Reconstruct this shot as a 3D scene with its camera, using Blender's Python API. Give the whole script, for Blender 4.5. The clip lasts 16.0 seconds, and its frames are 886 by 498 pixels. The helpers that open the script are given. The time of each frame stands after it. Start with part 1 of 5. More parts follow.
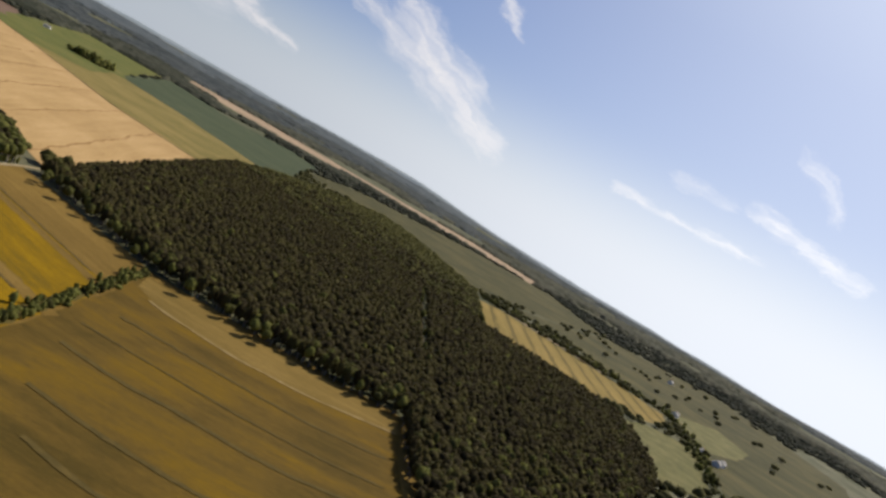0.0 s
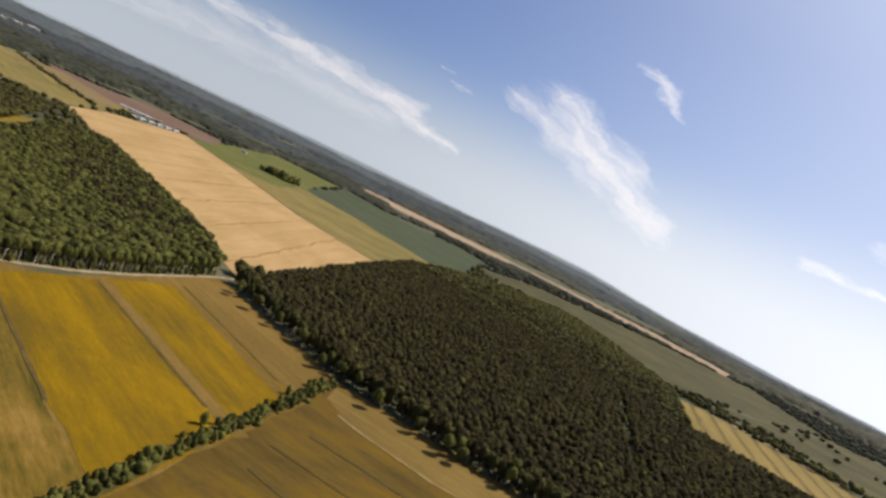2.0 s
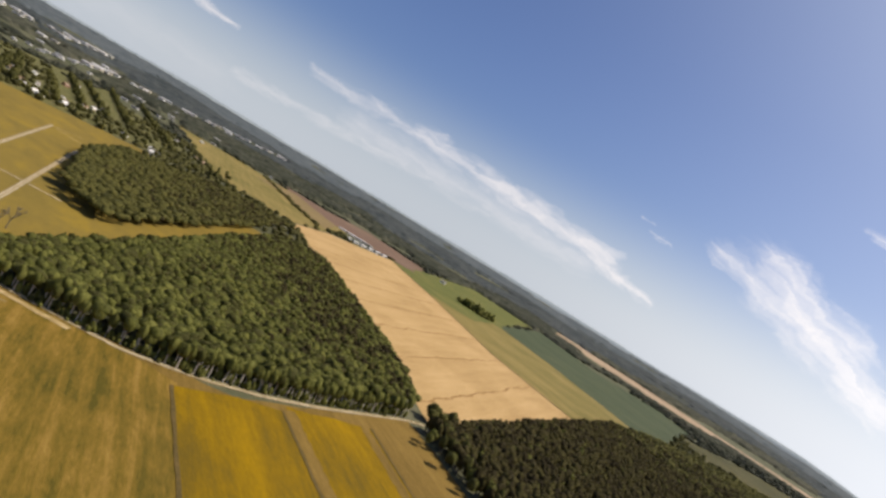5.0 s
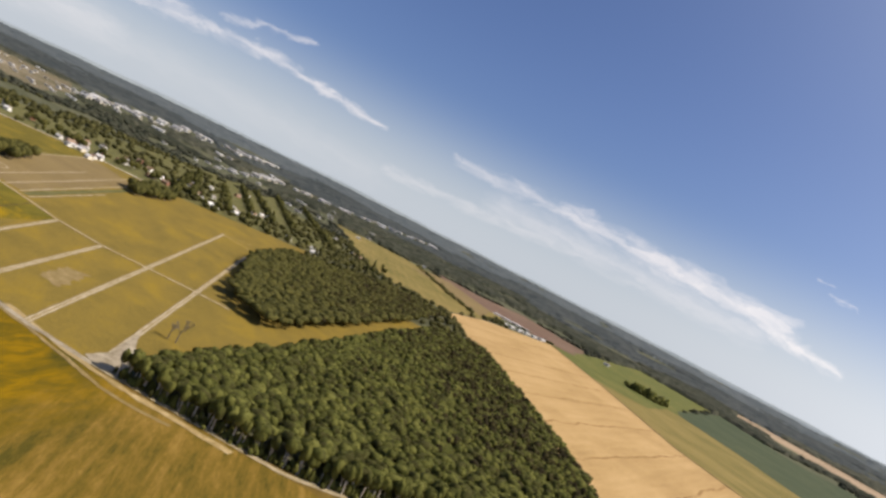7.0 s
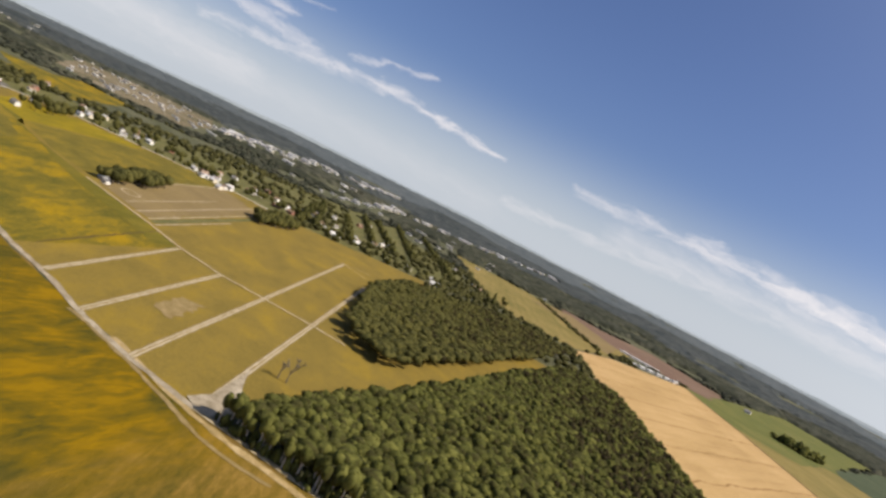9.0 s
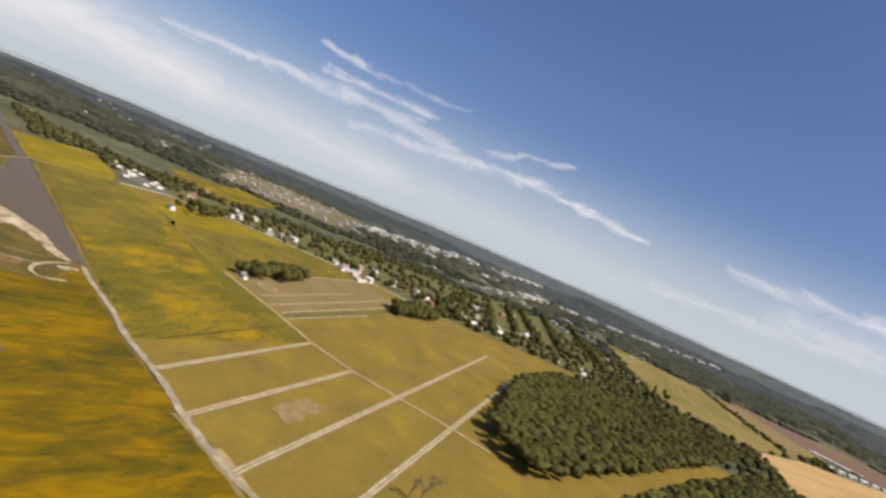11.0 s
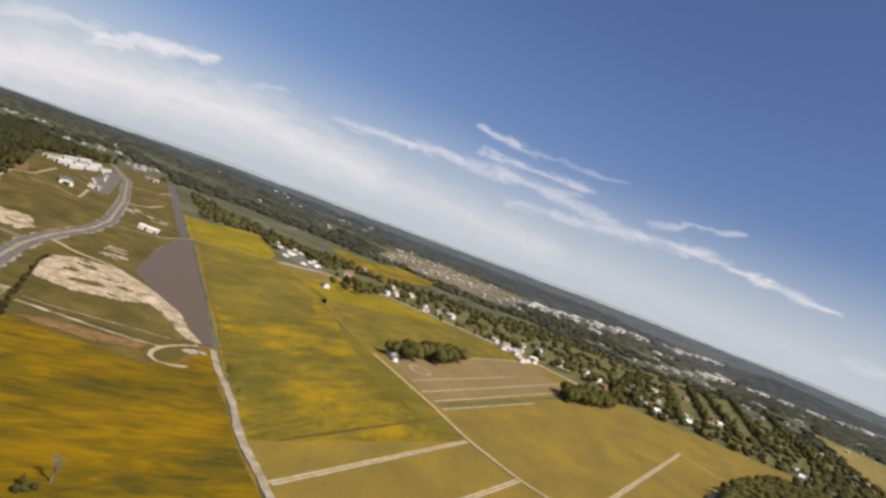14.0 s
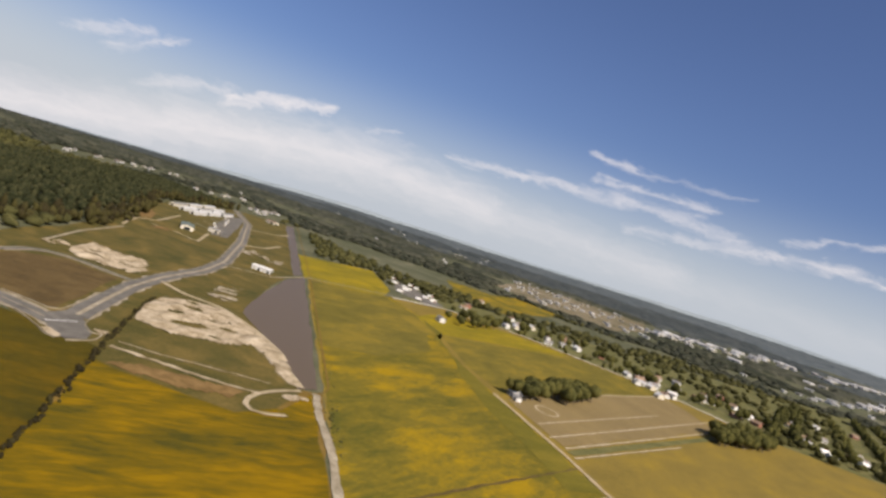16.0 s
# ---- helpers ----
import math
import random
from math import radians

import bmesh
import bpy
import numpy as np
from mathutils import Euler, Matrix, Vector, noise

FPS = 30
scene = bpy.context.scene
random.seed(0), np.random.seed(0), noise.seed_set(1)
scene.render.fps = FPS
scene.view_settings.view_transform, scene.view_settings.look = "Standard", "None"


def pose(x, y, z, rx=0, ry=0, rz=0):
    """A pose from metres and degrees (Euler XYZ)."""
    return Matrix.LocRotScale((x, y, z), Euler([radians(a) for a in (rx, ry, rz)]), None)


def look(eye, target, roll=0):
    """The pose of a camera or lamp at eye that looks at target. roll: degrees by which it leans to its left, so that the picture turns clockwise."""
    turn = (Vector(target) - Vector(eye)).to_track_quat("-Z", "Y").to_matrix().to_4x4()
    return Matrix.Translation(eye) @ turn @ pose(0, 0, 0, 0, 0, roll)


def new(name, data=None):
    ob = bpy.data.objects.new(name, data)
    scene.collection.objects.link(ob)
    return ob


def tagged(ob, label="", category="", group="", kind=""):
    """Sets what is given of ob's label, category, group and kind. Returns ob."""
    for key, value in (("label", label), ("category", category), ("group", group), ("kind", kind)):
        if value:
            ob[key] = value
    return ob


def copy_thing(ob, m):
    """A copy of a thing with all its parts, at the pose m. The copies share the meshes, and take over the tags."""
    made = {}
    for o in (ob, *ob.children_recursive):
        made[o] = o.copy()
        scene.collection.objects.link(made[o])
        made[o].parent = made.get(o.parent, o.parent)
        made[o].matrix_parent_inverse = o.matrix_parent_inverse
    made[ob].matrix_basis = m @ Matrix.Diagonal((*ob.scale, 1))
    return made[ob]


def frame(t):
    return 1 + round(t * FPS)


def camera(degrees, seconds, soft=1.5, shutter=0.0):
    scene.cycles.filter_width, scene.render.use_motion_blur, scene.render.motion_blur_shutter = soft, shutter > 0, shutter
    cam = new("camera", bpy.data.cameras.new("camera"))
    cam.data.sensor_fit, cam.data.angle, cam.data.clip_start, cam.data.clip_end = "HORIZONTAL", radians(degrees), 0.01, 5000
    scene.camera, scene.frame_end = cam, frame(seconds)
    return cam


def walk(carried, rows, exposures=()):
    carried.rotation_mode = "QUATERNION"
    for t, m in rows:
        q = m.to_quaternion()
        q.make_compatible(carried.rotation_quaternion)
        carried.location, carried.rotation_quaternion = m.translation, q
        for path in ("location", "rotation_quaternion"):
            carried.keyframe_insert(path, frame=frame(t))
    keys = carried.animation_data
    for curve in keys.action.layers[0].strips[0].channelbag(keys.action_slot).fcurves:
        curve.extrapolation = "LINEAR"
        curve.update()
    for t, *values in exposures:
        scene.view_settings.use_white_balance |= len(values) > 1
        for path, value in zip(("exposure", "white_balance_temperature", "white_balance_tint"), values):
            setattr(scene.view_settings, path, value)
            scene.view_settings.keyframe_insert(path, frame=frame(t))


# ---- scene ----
# the flight: seconds, place, then yaw to the left from north, pitch and roll in degrees
ROWS = [
    (0, 3.0, -17.0, 128.5, -0.23, -4.87, 28.82),
    (0.5, -2.0, -6.0, 126.5, 4.72, -5.69, 27.32),
    (1, -7.0, 4.0, 124.0, 8.53, -5.45, 27.36),
    (1.5, -13.0, 14.5, 121.0, 11.81, -5.39, 27.46),
    (2, -19.2, 25.5, 118.0, 15.69, -4.14, 24.66),
    (2.5, -25.5, 36.0, 115.4, 19.08, -3.21, 28.04),
    (3, -32.2, 46.2, 113.2, 22.42, -3.01, 26.77),
    (3.5, -39.8, 55.6, 111.6, 25.36, -2.24, 28.28),
    (4, -48.0, 64.0, 110.4, 29.23, -1.76, 26.97),
    (4.5, -57.0, 71.4, 109.9, 32.90, -2.00, 31.11),
    (4.7, -60.6, 74.1, 109.8, 33.59, -1.34, 31.31),
    (6.8, -96.1, 96.2, 109.3, 47.91, -1.06, 24.86),
    (7, -100.0, 98.8, 109.2, 49.23, -1.02, 26.55),
    (7.5, -109.7, 105.4, 108.7, 52.31, -2.60, 21.35),
    (8, -119.6, 111.2, 107.9, 55.22, -3.55, 22.10),
    (8.5, -129.5, 115.7, 106.7, 56.12, -2.85, 22.61),
    (9, -139.2, 120.0, 105.6, 59.26, -3.15, 26.82),
    (9.5, -148.9, 124.7, 104.7, 62.97, -2.52, 27.17),
    (9.7, -152.9, 126.6, 104.5, 64.00, -3.11, 24.86),
    (11.8, -211.6, 150.2, 95.7, 76.94, -0.92, 24.44),
    (12, -216.7, 150.7, 95.5, 77.46, -0.99, 23.72),
    (12.5, -229.1, 151.9, 94.7, 81.17, -0.74, 24.44),
    (13, -240.9, 152.7, 93.7, 83.16, -0.62, 25.40),
    (13.5, -252.5, 153.7, 92.6, 86.19, -0.58, 24.78),
    (14, -263.6, 154.6, 91.5, 88.07, -0.63, 22.04),
    (14.5, -274.2, 154.9, 90.3, 89.55, -0.90, 24.03),
    (15, -284.8, 154.9, 89.1, 92.09, -0.69, 25.95),
    (15.5, -295.4, 154.5, 88.0, 94.62, -0.23, 25.99),
    (16, -305.9, 154.6, 87.1, 98.26, -1.47, 19.08),
]


def aim(x, y, z, yaw, pitch, roll):
    a, b = radians(yaw), radians(pitch)
    way = Vector((-math.sin(a) * math.cos(b), math.cos(a) * math.cos(b), math.sin(b)))
    return look((x, y, z), Vector((x, y, z)) + way, roll)


cam = camera(66.3, 16.0, soft=2.9)
walk(cam, [(r[0], aim(*r[1:])) for r in ROWS], exposures=[(0.0, 0.18, 6500, 11), (2.0, 0.34, 6550, 12), (3.5, 0.38, 6650, 12), (7.0, 0.48, 6680, 12), (9.0, 0.48, 6700, 12), (12.5, 0.46, 6680, 12), (16.0, 0.4, 6720, 13)])

# ---- light ----
SUN_AZ, SUN_EL = 50.0, 46.0
SKY_TINT, HAZE, CLOUD = (0.45, 0.52, 0.72), (4.3, 4.78, 5.3), (6.7, 6.5, 6.6)
sun = new("sun", bpy.data.lights.new("sun", "SUN"))
sun.data.energy, sun.data.angle, sun.data.color = 4.7, radians(0.6), (1.0, 0.9, 0.76)
sun.matrix_basis = look((0, 0, 0), (-math.cos(radians(SUN_AZ)), -math.sin(radians(SUN_AZ)), -math.tan(radians(SUN_EL))))
world = bpy.data.worlds.new("sky")
scene.world = world
world.use_nodes = True
wt = world.node_tree
wt.nodes.clear()


def node(tree, kind, **values):
    """A node with its inputs set by name or number (i0); a tuple (node, socket) makes a link."""
    n = tree.nodes.new(kind)
    for key, value in values.items():
        s = n.inputs[int(key[1:])] if key[0] == "i" and key[1:].isdigit() else n.inputs[key.replace("_", " ")]
        if isinstance(value, tuple) and len(value) == 2 and isinstance(value[0], bpy.types.Node):
            tree.links.new(value[0].outputs[value[1]], s)
        else:
            s.default_value = value
    return n


def calc(tree, op, a, b=0.0, c=0.0):
    n = node(tree, "ShaderNodeMath", i0=a, i1=b, i2=c)
    n.operation = op
    return (n, 0)


def blend(tree, fac, a, b, kind="MIX"):
    n = tree.nodes.new("ShaderNodeMix")
    n.data_type, n.blend_type = "RGBA", kind
    for i, v in ((0, fac), (6, a), (7, b)):
        if isinstance(v, tuple) and len(v) == 2:
            tree.links.new(v[0].outputs[v[1]], n.inputs[i])
        else:
            n.inputs[i].default_value = v if i == 0 else (*v, 1)
    return (n, 2)


sky = node(wt, "ShaderNodeTexSky")
sky.sky_type, sky.sun_disc, sky.sun_elevation, sky.sun_rotation = "NISHITA", False, radians(SUN_EL), radians(90 - SUN_AZ)
sky.air_density, sky.dust_density, sky.ozone_density, sky.altitude = 1.0, 1.3, 1.5, 60.0
geo = node(wt, "ShaderNodeTexCoord")
ray_ = node(wt, "ShaderNodeSeparateXYZ", Vector=(geo, "Generated"))
yaw_ = calc(wt, "MULTIPLY", calc(wt, "ARCTAN2", calc(wt, "MULTIPLY", (ray_, 0), -1.0), (ray_, 1)), 57.2958)
el_ = calc(wt, "MULTIPLY", calc(wt, "ARCSINE", (ray_, 2)), 57.2958)
flat_ = node(wt, "ShaderNodeCombineXYZ", X=yaw_, Y=el_)
warp_ = node(wt, "ShaderNodeTexNoise", Vector=(flat_, 0), Scale=0.35, Detail=5.0, Roughness=0.6)
wisp_ = node(wt, "ShaderNodeTexNoise", Vector=(node(wt, "ShaderNodeMapping", i0=(flat_, 0), Scale=(0.3, 1.0, 1)), 0), Scale=1.0, Detail=9.0, Roughness=0.7, Distortion=0.6)
sx_ = calc(wt, "ADD", yaw_, calc(wt, "MULTIPLY", calc(wt, "SUBTRACT", (warp_, 0), 0.5), 4.0))
sy_ = calc(wt, "ADD", el_, calc(wt, "MULTIPLY", calc(wt, "SUBTRACT", (wisp_, 0), 0.5), 1.9))


def streak(x0, y0, x1, y1, w0, w1, dense, ragged=1.0):
    """A drawn-out cloud between two bearings (yaw to the left of north, elevation), in degrees, frayed along its own fibres."""
    dx, dy = x1 - x0, y1 - y0
    long_ = math.hypot(dx, dy)
    px, py = calc(wt, "SUBTRACT", sx_, x0), calc(wt, "SUBTRACT", sy_, y0)
    along = calc(wt, "ADD", calc(wt, "MULTIPLY", px, dx / long_), calc(wt, "MULTIPLY", py, dy / long_))
    across = calc(wt, "SUBTRACT", calc(wt, "MULTIPLY", py, dx / long_), calc(wt, "MULTIPLY", px, dy / long_))
    n = node(wt, "ShaderNodeClamp", Value=calc(wt, "DIVIDE", along, long_))
    over = calc(wt, "SUBTRACT", along, calc(wt, "MULTIPLY", (n, 0), long_))
    d = calc(wt, "SQRT", calc(wt, "ADD", calc(wt, "MULTIPLY", across, across), calc(wt, "MULTIPLY", calc(wt, "MULTIPLY", over, over), 0.3)))
    w = calc(wt, "ADD", w0, calc(wt, "MULTIPLY", (n, 0), w1 - w0))
    body = node(wt, "ShaderNodeMapRange", Value=calc(wt, "DIVIDE", d, w), i1=1.5, i2=0.0, i3=0.0, i4=1.0)
    at_ = node(wt, "ShaderNodeCombineXYZ", X=calc(wt, "MULTIPLY", along, 0.34), Y=calc(wt, "MULTIPLY", across, 1.6), Z=x0 * 3.7 + y0)
    fibre = node(wt, "ShaderNodeTexNoise", Vector=(at_, 0), Scale=1.0, Detail=6.0, Roughness=0.56, Distortion=0.7)
    torn = calc(wt, "ADD", (body, 0), calc(wt, "MULTIPLY", calc(wt, "SUBTRACT", (fibre, 0), 0.52), 1.9 * ragged))
    soft = node(wt, "ShaderNodeMapRange", Value=calc(wt, "MULTIPLY", torn, calc(wt, "MINIMUM", calc(wt, "MULTIPLY", (body, 0), 4.0), 1.0)), i1=-0.05, i2=1.5, i3=0.0, i4=dense)
    soft.interpolation_type = "SMOOTHSTEP"
    return (soft, 0)


CLOUDS = [
    (14.6, 9.7, 6.0, 7.0, 0.9, 1.5, 0.75, 0.8), (11.6, 11.2, 4.6, 7.9, 0.8, 1.5, 0.8, 0.8), (9.8, 9.2, 1.4, 4.9, 2.2, 1.3, 1.0, 0.7), (12.2, 8.2, 6.4, 5.8, 0.5, 0.8, 0.5),
    (6.5, 15.6, 4.3, 14.9, 0.4, 0.55, 0.75), (4.7, 15.0, 2.7, 13.4, 0.6, 0.35, 0.8), (21.6, 9.7, 20.6, 9.5, 0.16, 0.16, 0.5), (20.4, 8.8, 19.3, 8.6, 0.16, 0.16, 0.5),
    (-10.7, 6.5, -22.0, 6.3, 0.4, 0.45, 0.7), (-21.6, 9.5, -29.4, 7.8, 0.8, 0.6, 0.75), (-14.2, 9.4, -18.4, 9.2, 0.5, 0.6, 0.4), (-22.6, 14.4, -25.4, 12.0, 0.7, 0.8, 0.5),
    (51.0, 6.1, 40.0, 6.4, 0.4, 0.8, 0.5), (41.5, 6.3, 30.0, 5.7, 0.8, 1.0, 0.75), (32.0, 5.7, 23.0, 5.3, 1.0, 0.9, 0.9), (25.0, 5.3, 18.2, 3.6, 0.9, 0.35, 0.9), (56.0, 2.8, 38.0, 3.7, 0.5, 0.5, 0.35),
    (84.0, 5.2, 74.0, 6.1, 0.45, 0.5, 0.45), (76.5, 5.9, 68.0, 6.8, 0.5, 0.45, 0.65), (69.8, 6.8, 58.3, 5.8, 0.45, 0.3, 0.7), (72.8, 7.8, 66.0, 9.1, 0.32, 0.2, 0.5), (85.0, 7.2, 79.0, 7.6, 0.4, 0.4, 0.4),
    (100.7, 6.0, 92.0, 6.6, 0.3, 0.45, 0.65), (93.0, 6.6, 83.5, 7.1, 0.5, 0.65, 0.55), (85.8, 7.2, 75.2, 6.7, 0.65, 0.5, 0.6), (87.6, 8.1, 78.6, 8.5, 0.35, 0.4, 0.65), (88.5, 9.95, 84.6, 9.8, 0.4, 0.25, 0.6), (85.6, 9.6, 76.0, 9.9, 0.3, 0.2, 0.3),
    (129.9, 5.4, 124.6, 7.0, 0.5, 0.35, 0.5), (127.5, 5.0, 122.4, 7.2, 0.5, 0.3, 0.5), (118.4, 4.4, 111.0, 6.5, 0.9, 0.4, 0.9), (107.5, 5.8, 104.6, 6.7, 0.3, 0.2, 0.45), (124.5, 3.4, 119.0, 5.0, 0.6, 0.5, 0.5),
]
BANKS = [(138.0, -2.4, 119.0, 1.4, 2.0, 2.2, 0.85, 0.35), (121.0, 1.4, 106.0, 3.4, 2.2, 2.3, 0.85, 0.35), (108.0, 3.3, 96.0, 2.9, 2.3, 1.9, 0.75, 0.35), (98.0, 2.9, 80.0, 2.5, 1.9, 1.5, 0.42, 0.4), (82.0, 2.5, 58.0, 2.0, 1.5, 1.4, 0.15, 0.5), (46.0, 4.4, 25.0, 3.9, 1.2, 1.0, 0.4, 0.6)]


def most(rows):
    total = streak(*rows[0])
    for row in rows[1:]:
        total = calc(wt, "MAXIMUM", total, streak(*row))
    return total


cover = calc(wt, "MAXIMUM", most(CLOUDS), most(BANKS))
haze = node(wt, "ShaderNodeMapRange", Value=el_, i1=-1.0, i2=12.5, i3=0.86, i4=0.0)
haze.interpolation_type = "SMOOTHERSTEP"
clear = node(wt, "ShaderNodeMix")
clear.data_type, clear.blend_type = "RGBA", "MULTIPLY"
clear.inputs[0].default_value, clear.inputs[7].default_value = 1.0, (SKY_TINT[0], SKY_TINT[1], SKY_TINT[2], 1)
wt.links.new(sky.outputs[0], clear.inputs[6])
side_ = node(wt, "ShaderNodeVectorMath", i0=(geo, "Generated"), i1=(math.cos(radians(SUN_AZ)), math.sin(radians(SUN_AZ)), 0.0))
side_.operation = "DOT_PRODUCT"
sunny = calc(wt, "POWER", calc(wt, "MAXIMUM", (side_, "Value"), 0.0), 3.0)
hazed = blend(wt, (haze, 0), (clear, 2), blend(wt, sunny, HAZE, (8.5, 8.8, 9.2)))
high_ = node(wt, "ShaderNodeMapRange", Value=el_, i1=-1.0, i2=20.0, i3=0.5, i4=0.0)
hazed = blend(wt, calc(wt, "MULTIPLY", sunny, (high_, 0)), hazed, (8.1, 8.7, 9.6))
toward = (math.cos(radians(SUN_AZ)) * math.cos(radians(SUN_EL)), math.sin(radians(SUN_AZ)) * math.cos(radians(SUN_EL)), math.sin(radians(SUN_EL)))
near_ = node(wt, "ShaderNodeVectorMath", i0=(geo, "Generated"), i1=toward)
near_.operation = "DOT_PRODUCT"
glare = calc(wt, "MULTIPLY", calc(wt, "POWER", calc(wt, "MAXIMUM", (near_, "Value"), 0.0), 4.3), 0.8)
hazed = blend(wt, glare, hazed, (7.9, 8.6, 9.6))
clouded = blend(wt, cover, hazed, blend(wt, sunny, CLOUD, (9.8, 9.8, 9.9)))
back = node(wt, "ShaderNodeBackground", Color=clouded, Strength=0.1)
out = node(wt, "ShaderNodeOutputWorld", Surface=(back, 0))


# ---- materials ----
def ramp(tree, fac, stops):
    n = node(tree, "ShaderNodeValToRGB", Fac=fac)
    e = n.color_ramp.elements
    while len(e) < len(stops):
        e.new(0.5)
    for el, (p, c) in zip(e, stops):
        el.position, el.color = p, (*c, 1)
    return (n, 0)


def material(name, rough=0.9, metal=0.0, spec=0.2):
    m = bpy.data.materials.new(name)
    m.use_nodes = True
    t = m.node_tree
    b = t.nodes["Principled BSDF"]
    b.inputs["Roughness"].default_value, b.inputs["Metallic"].default_value = rough, metal
    b.inputs["Specular IOR Level"].default_value = spec
    return m, t, b


def places(tree, turn=0.0, along=1.0, across=1.0):
    g = node(tree, "ShaderNodeNewGeometry")
    n = node(tree, "ShaderNodeMapping", i0=(g, "Position"))
    n.vector_type = "TEXTURE"
    n.inputs["Rotation"].default_value, n.inputs["Scale"].default_value = (0, 0, radians(turn)), (along, across, across)
    return (n, 0)


def noisy(tree, vec, scale=1.0, detail=5.0, rough=0.6, distort=0.0):
    return (node(tree, "ShaderNodeTexNoise", Vector=vec, Scale=scale, Detail=detail, Roughness=rough, Distortion=distort), 0)


def crop(name, low, mid, high, turn, along=120.0, across=14.0, lines=0.0, dark=(0.05, 0.04, 0.02), line_w=0.06, patch=60.0, contrast=1.0, bend=None):
    """Farmed ground: long streaks along the rows, uneven patches, fine stubble and wheel tracks."""
    m, t, b = material(name, 0.95, spec=0.1)
    if bend:
        g = node(t, "ShaderNodeNewGeometry")
        sep = node(t, "ShaderNodeSeparateXYZ", Vector=(g, "Position"))
        off = calc(t, "SUBTRACT", (sep, 0), bend[0])
        y = calc(t, "SUBTRACT", (sep, 1), calc(t, "MULTIPLY", calc(t, "MULTIPLY", off, off), bend[1]))
        curved = node(t, "ShaderNodeCombineXYZ", X=(sep, 0), Y=y)
        rows = node(t, "ShaderNodeMapping", i0=(curved, 0))
        rows.vector_type = "TEXTURE"
        rows.inputs["Scale"].default_value = (along, across, across)
        rows = (rows, 0)
    else:
        rows = places(t, turn, along, across)
    long_ = noisy(t, rows, 1.0, 6, 0.62, 0.4)
    short_ = noisy(t, places(t, turn, along / 7, across / 3), 1.0, 4, 0.65, 0.5)
    streak = calc(t, "ADD", calc(t, "MULTIPLY", long_, 0.72), calc(t, "MULTIPLY", short_, 0.28))
    big = noisy(t, places(t, turn + 20, patch * 1.8, patch), 1.0, 3, 0.5, 0.6)
    fine = noisy(t, places(t, turn, 3.0, 0.6), 1.0, 4, 0.7)
    mottle = noisy(t, places(t, turn, 6.5, 2.2), 1.0, 5, 0.68, 0.6)
    f = calc(t, "ADD", calc(t, "ADD", calc(t, "MULTIPLY", streak, 0.48), calc(t, "MULTIPLY", big, 0.34)), calc(t, "MULTIPLY", mottle, 0.18))
    w = 0.12 / contrast
    col = ramp(t, f, [(0.5 - w, low), (0.5, mid), (0.5 + w, high)])
    col = blend(t, 0.55, col, ramp(t, fine, [(0.25, (0.45, 0.45, 0.45)), (0.75, (1.0, 1.0, 1.0))]), "MULTIPLY")
    if lines:
        sep = node(t, "ShaderNodeSeparateXYZ", Vector=places(t, turn, 1.0, lines))
        wob = noisy(t, places(t, turn, 40, 40), 1.0, 2)
        saw = calc(t, "FRACT", calc(t, "ADD", (sep, 1), calc(t, "MULTIPLY", wob, 0.25)))
        near = calc(t, "LESS_THAN", saw, line_w)
        brk = ramp(t, noisy(t, places(t, turn, 45, 9), 1.0, 4), [(0.25, (0, 0, 0)), (0.5, (1, 1, 1))])
        col = blend(t, calc(t, "MULTIPLY", near, calc(t, "MULTIPLY", brk, 0.8)), col, dark)
    t.links.new(col[0].outputs[col[1]], b.inputs["Base Color"])
    bump = node(t, "ShaderNodeBump", Strength=0.5, Distance=0.3, Height=fine)
    t.links.new(bump.outputs[0], b.inputs["Normal"])
    return m


def joined(name, first, second, px, py, way, soft=16.0, turn=120.0):
    """Two crops that run into one another along an uneven line through a point."""
    m = first.copy()
    m.name = name
    t = m.node_tree
    b = t.nodes["Principled BSDF"]
    was = b.inputs["Base Color"].links[0].from_socket
    low, mid, high = second
    broad = noisy(t, places(t, turn, 24, 9), 1.0, 6, 0.62, 0.7)
    mottle = noisy(t, places(t, turn, 9, 2.4), 1.0, 5, 0.68, 0.5)
    big = noisy(t, places(t, turn + 30, 70, 34), 1.0, 3, 0.5)
    f = calc(t, "ADD", calc(t, "ADD", calc(t, "MULTIPLY", broad, 0.45), calc(t, "MULTIPLY", mottle, 0.25)), calc(t, "MULTIPLY", big, 0.3))
    other = ramp(t, f, [(0.39, low), (0.485, mid), (0.59, high)])
    g = node(t, "ShaderNodeNewGeometry")
    sep = node(t, "ShaderNodeSeparateXYZ", Vector=(g, "Position"))
    a = radians(way + 90)
    d = calc(t, "ADD", calc(t, "MULTIPLY", calc(t, "SUBTRACT", (sep, 0), px), math.cos(a)), calc(t, "MULTIPLY", calc(t, "SUBTRACT", (sep, 1), py), math.sin(a)))
    d = calc(t, "ADD", d, calc(t, "MULTIPLY", calc(t, "SUBTRACT", noisy(t, places(t, way, 60, 14), 1.0, 5), 0.5), soft * 3.5))
    f = node(t, "ShaderNodeMapRange", Value=d, i1=-soft, i2=soft, i3=0.0, i4=1.0)
    mix = t.nodes.new("ShaderNodeMix")
    mix.data_type = "RGBA"
    t.links.new(f.outputs[0], mix.inputs[0])
    t.links.new(was, mix.inputs[6])
    t.links.new(other[0].outputs[0], mix.inputs[7])
    t.links.new(mix.outputs[2], b.inputs["Base Color"])
    return m


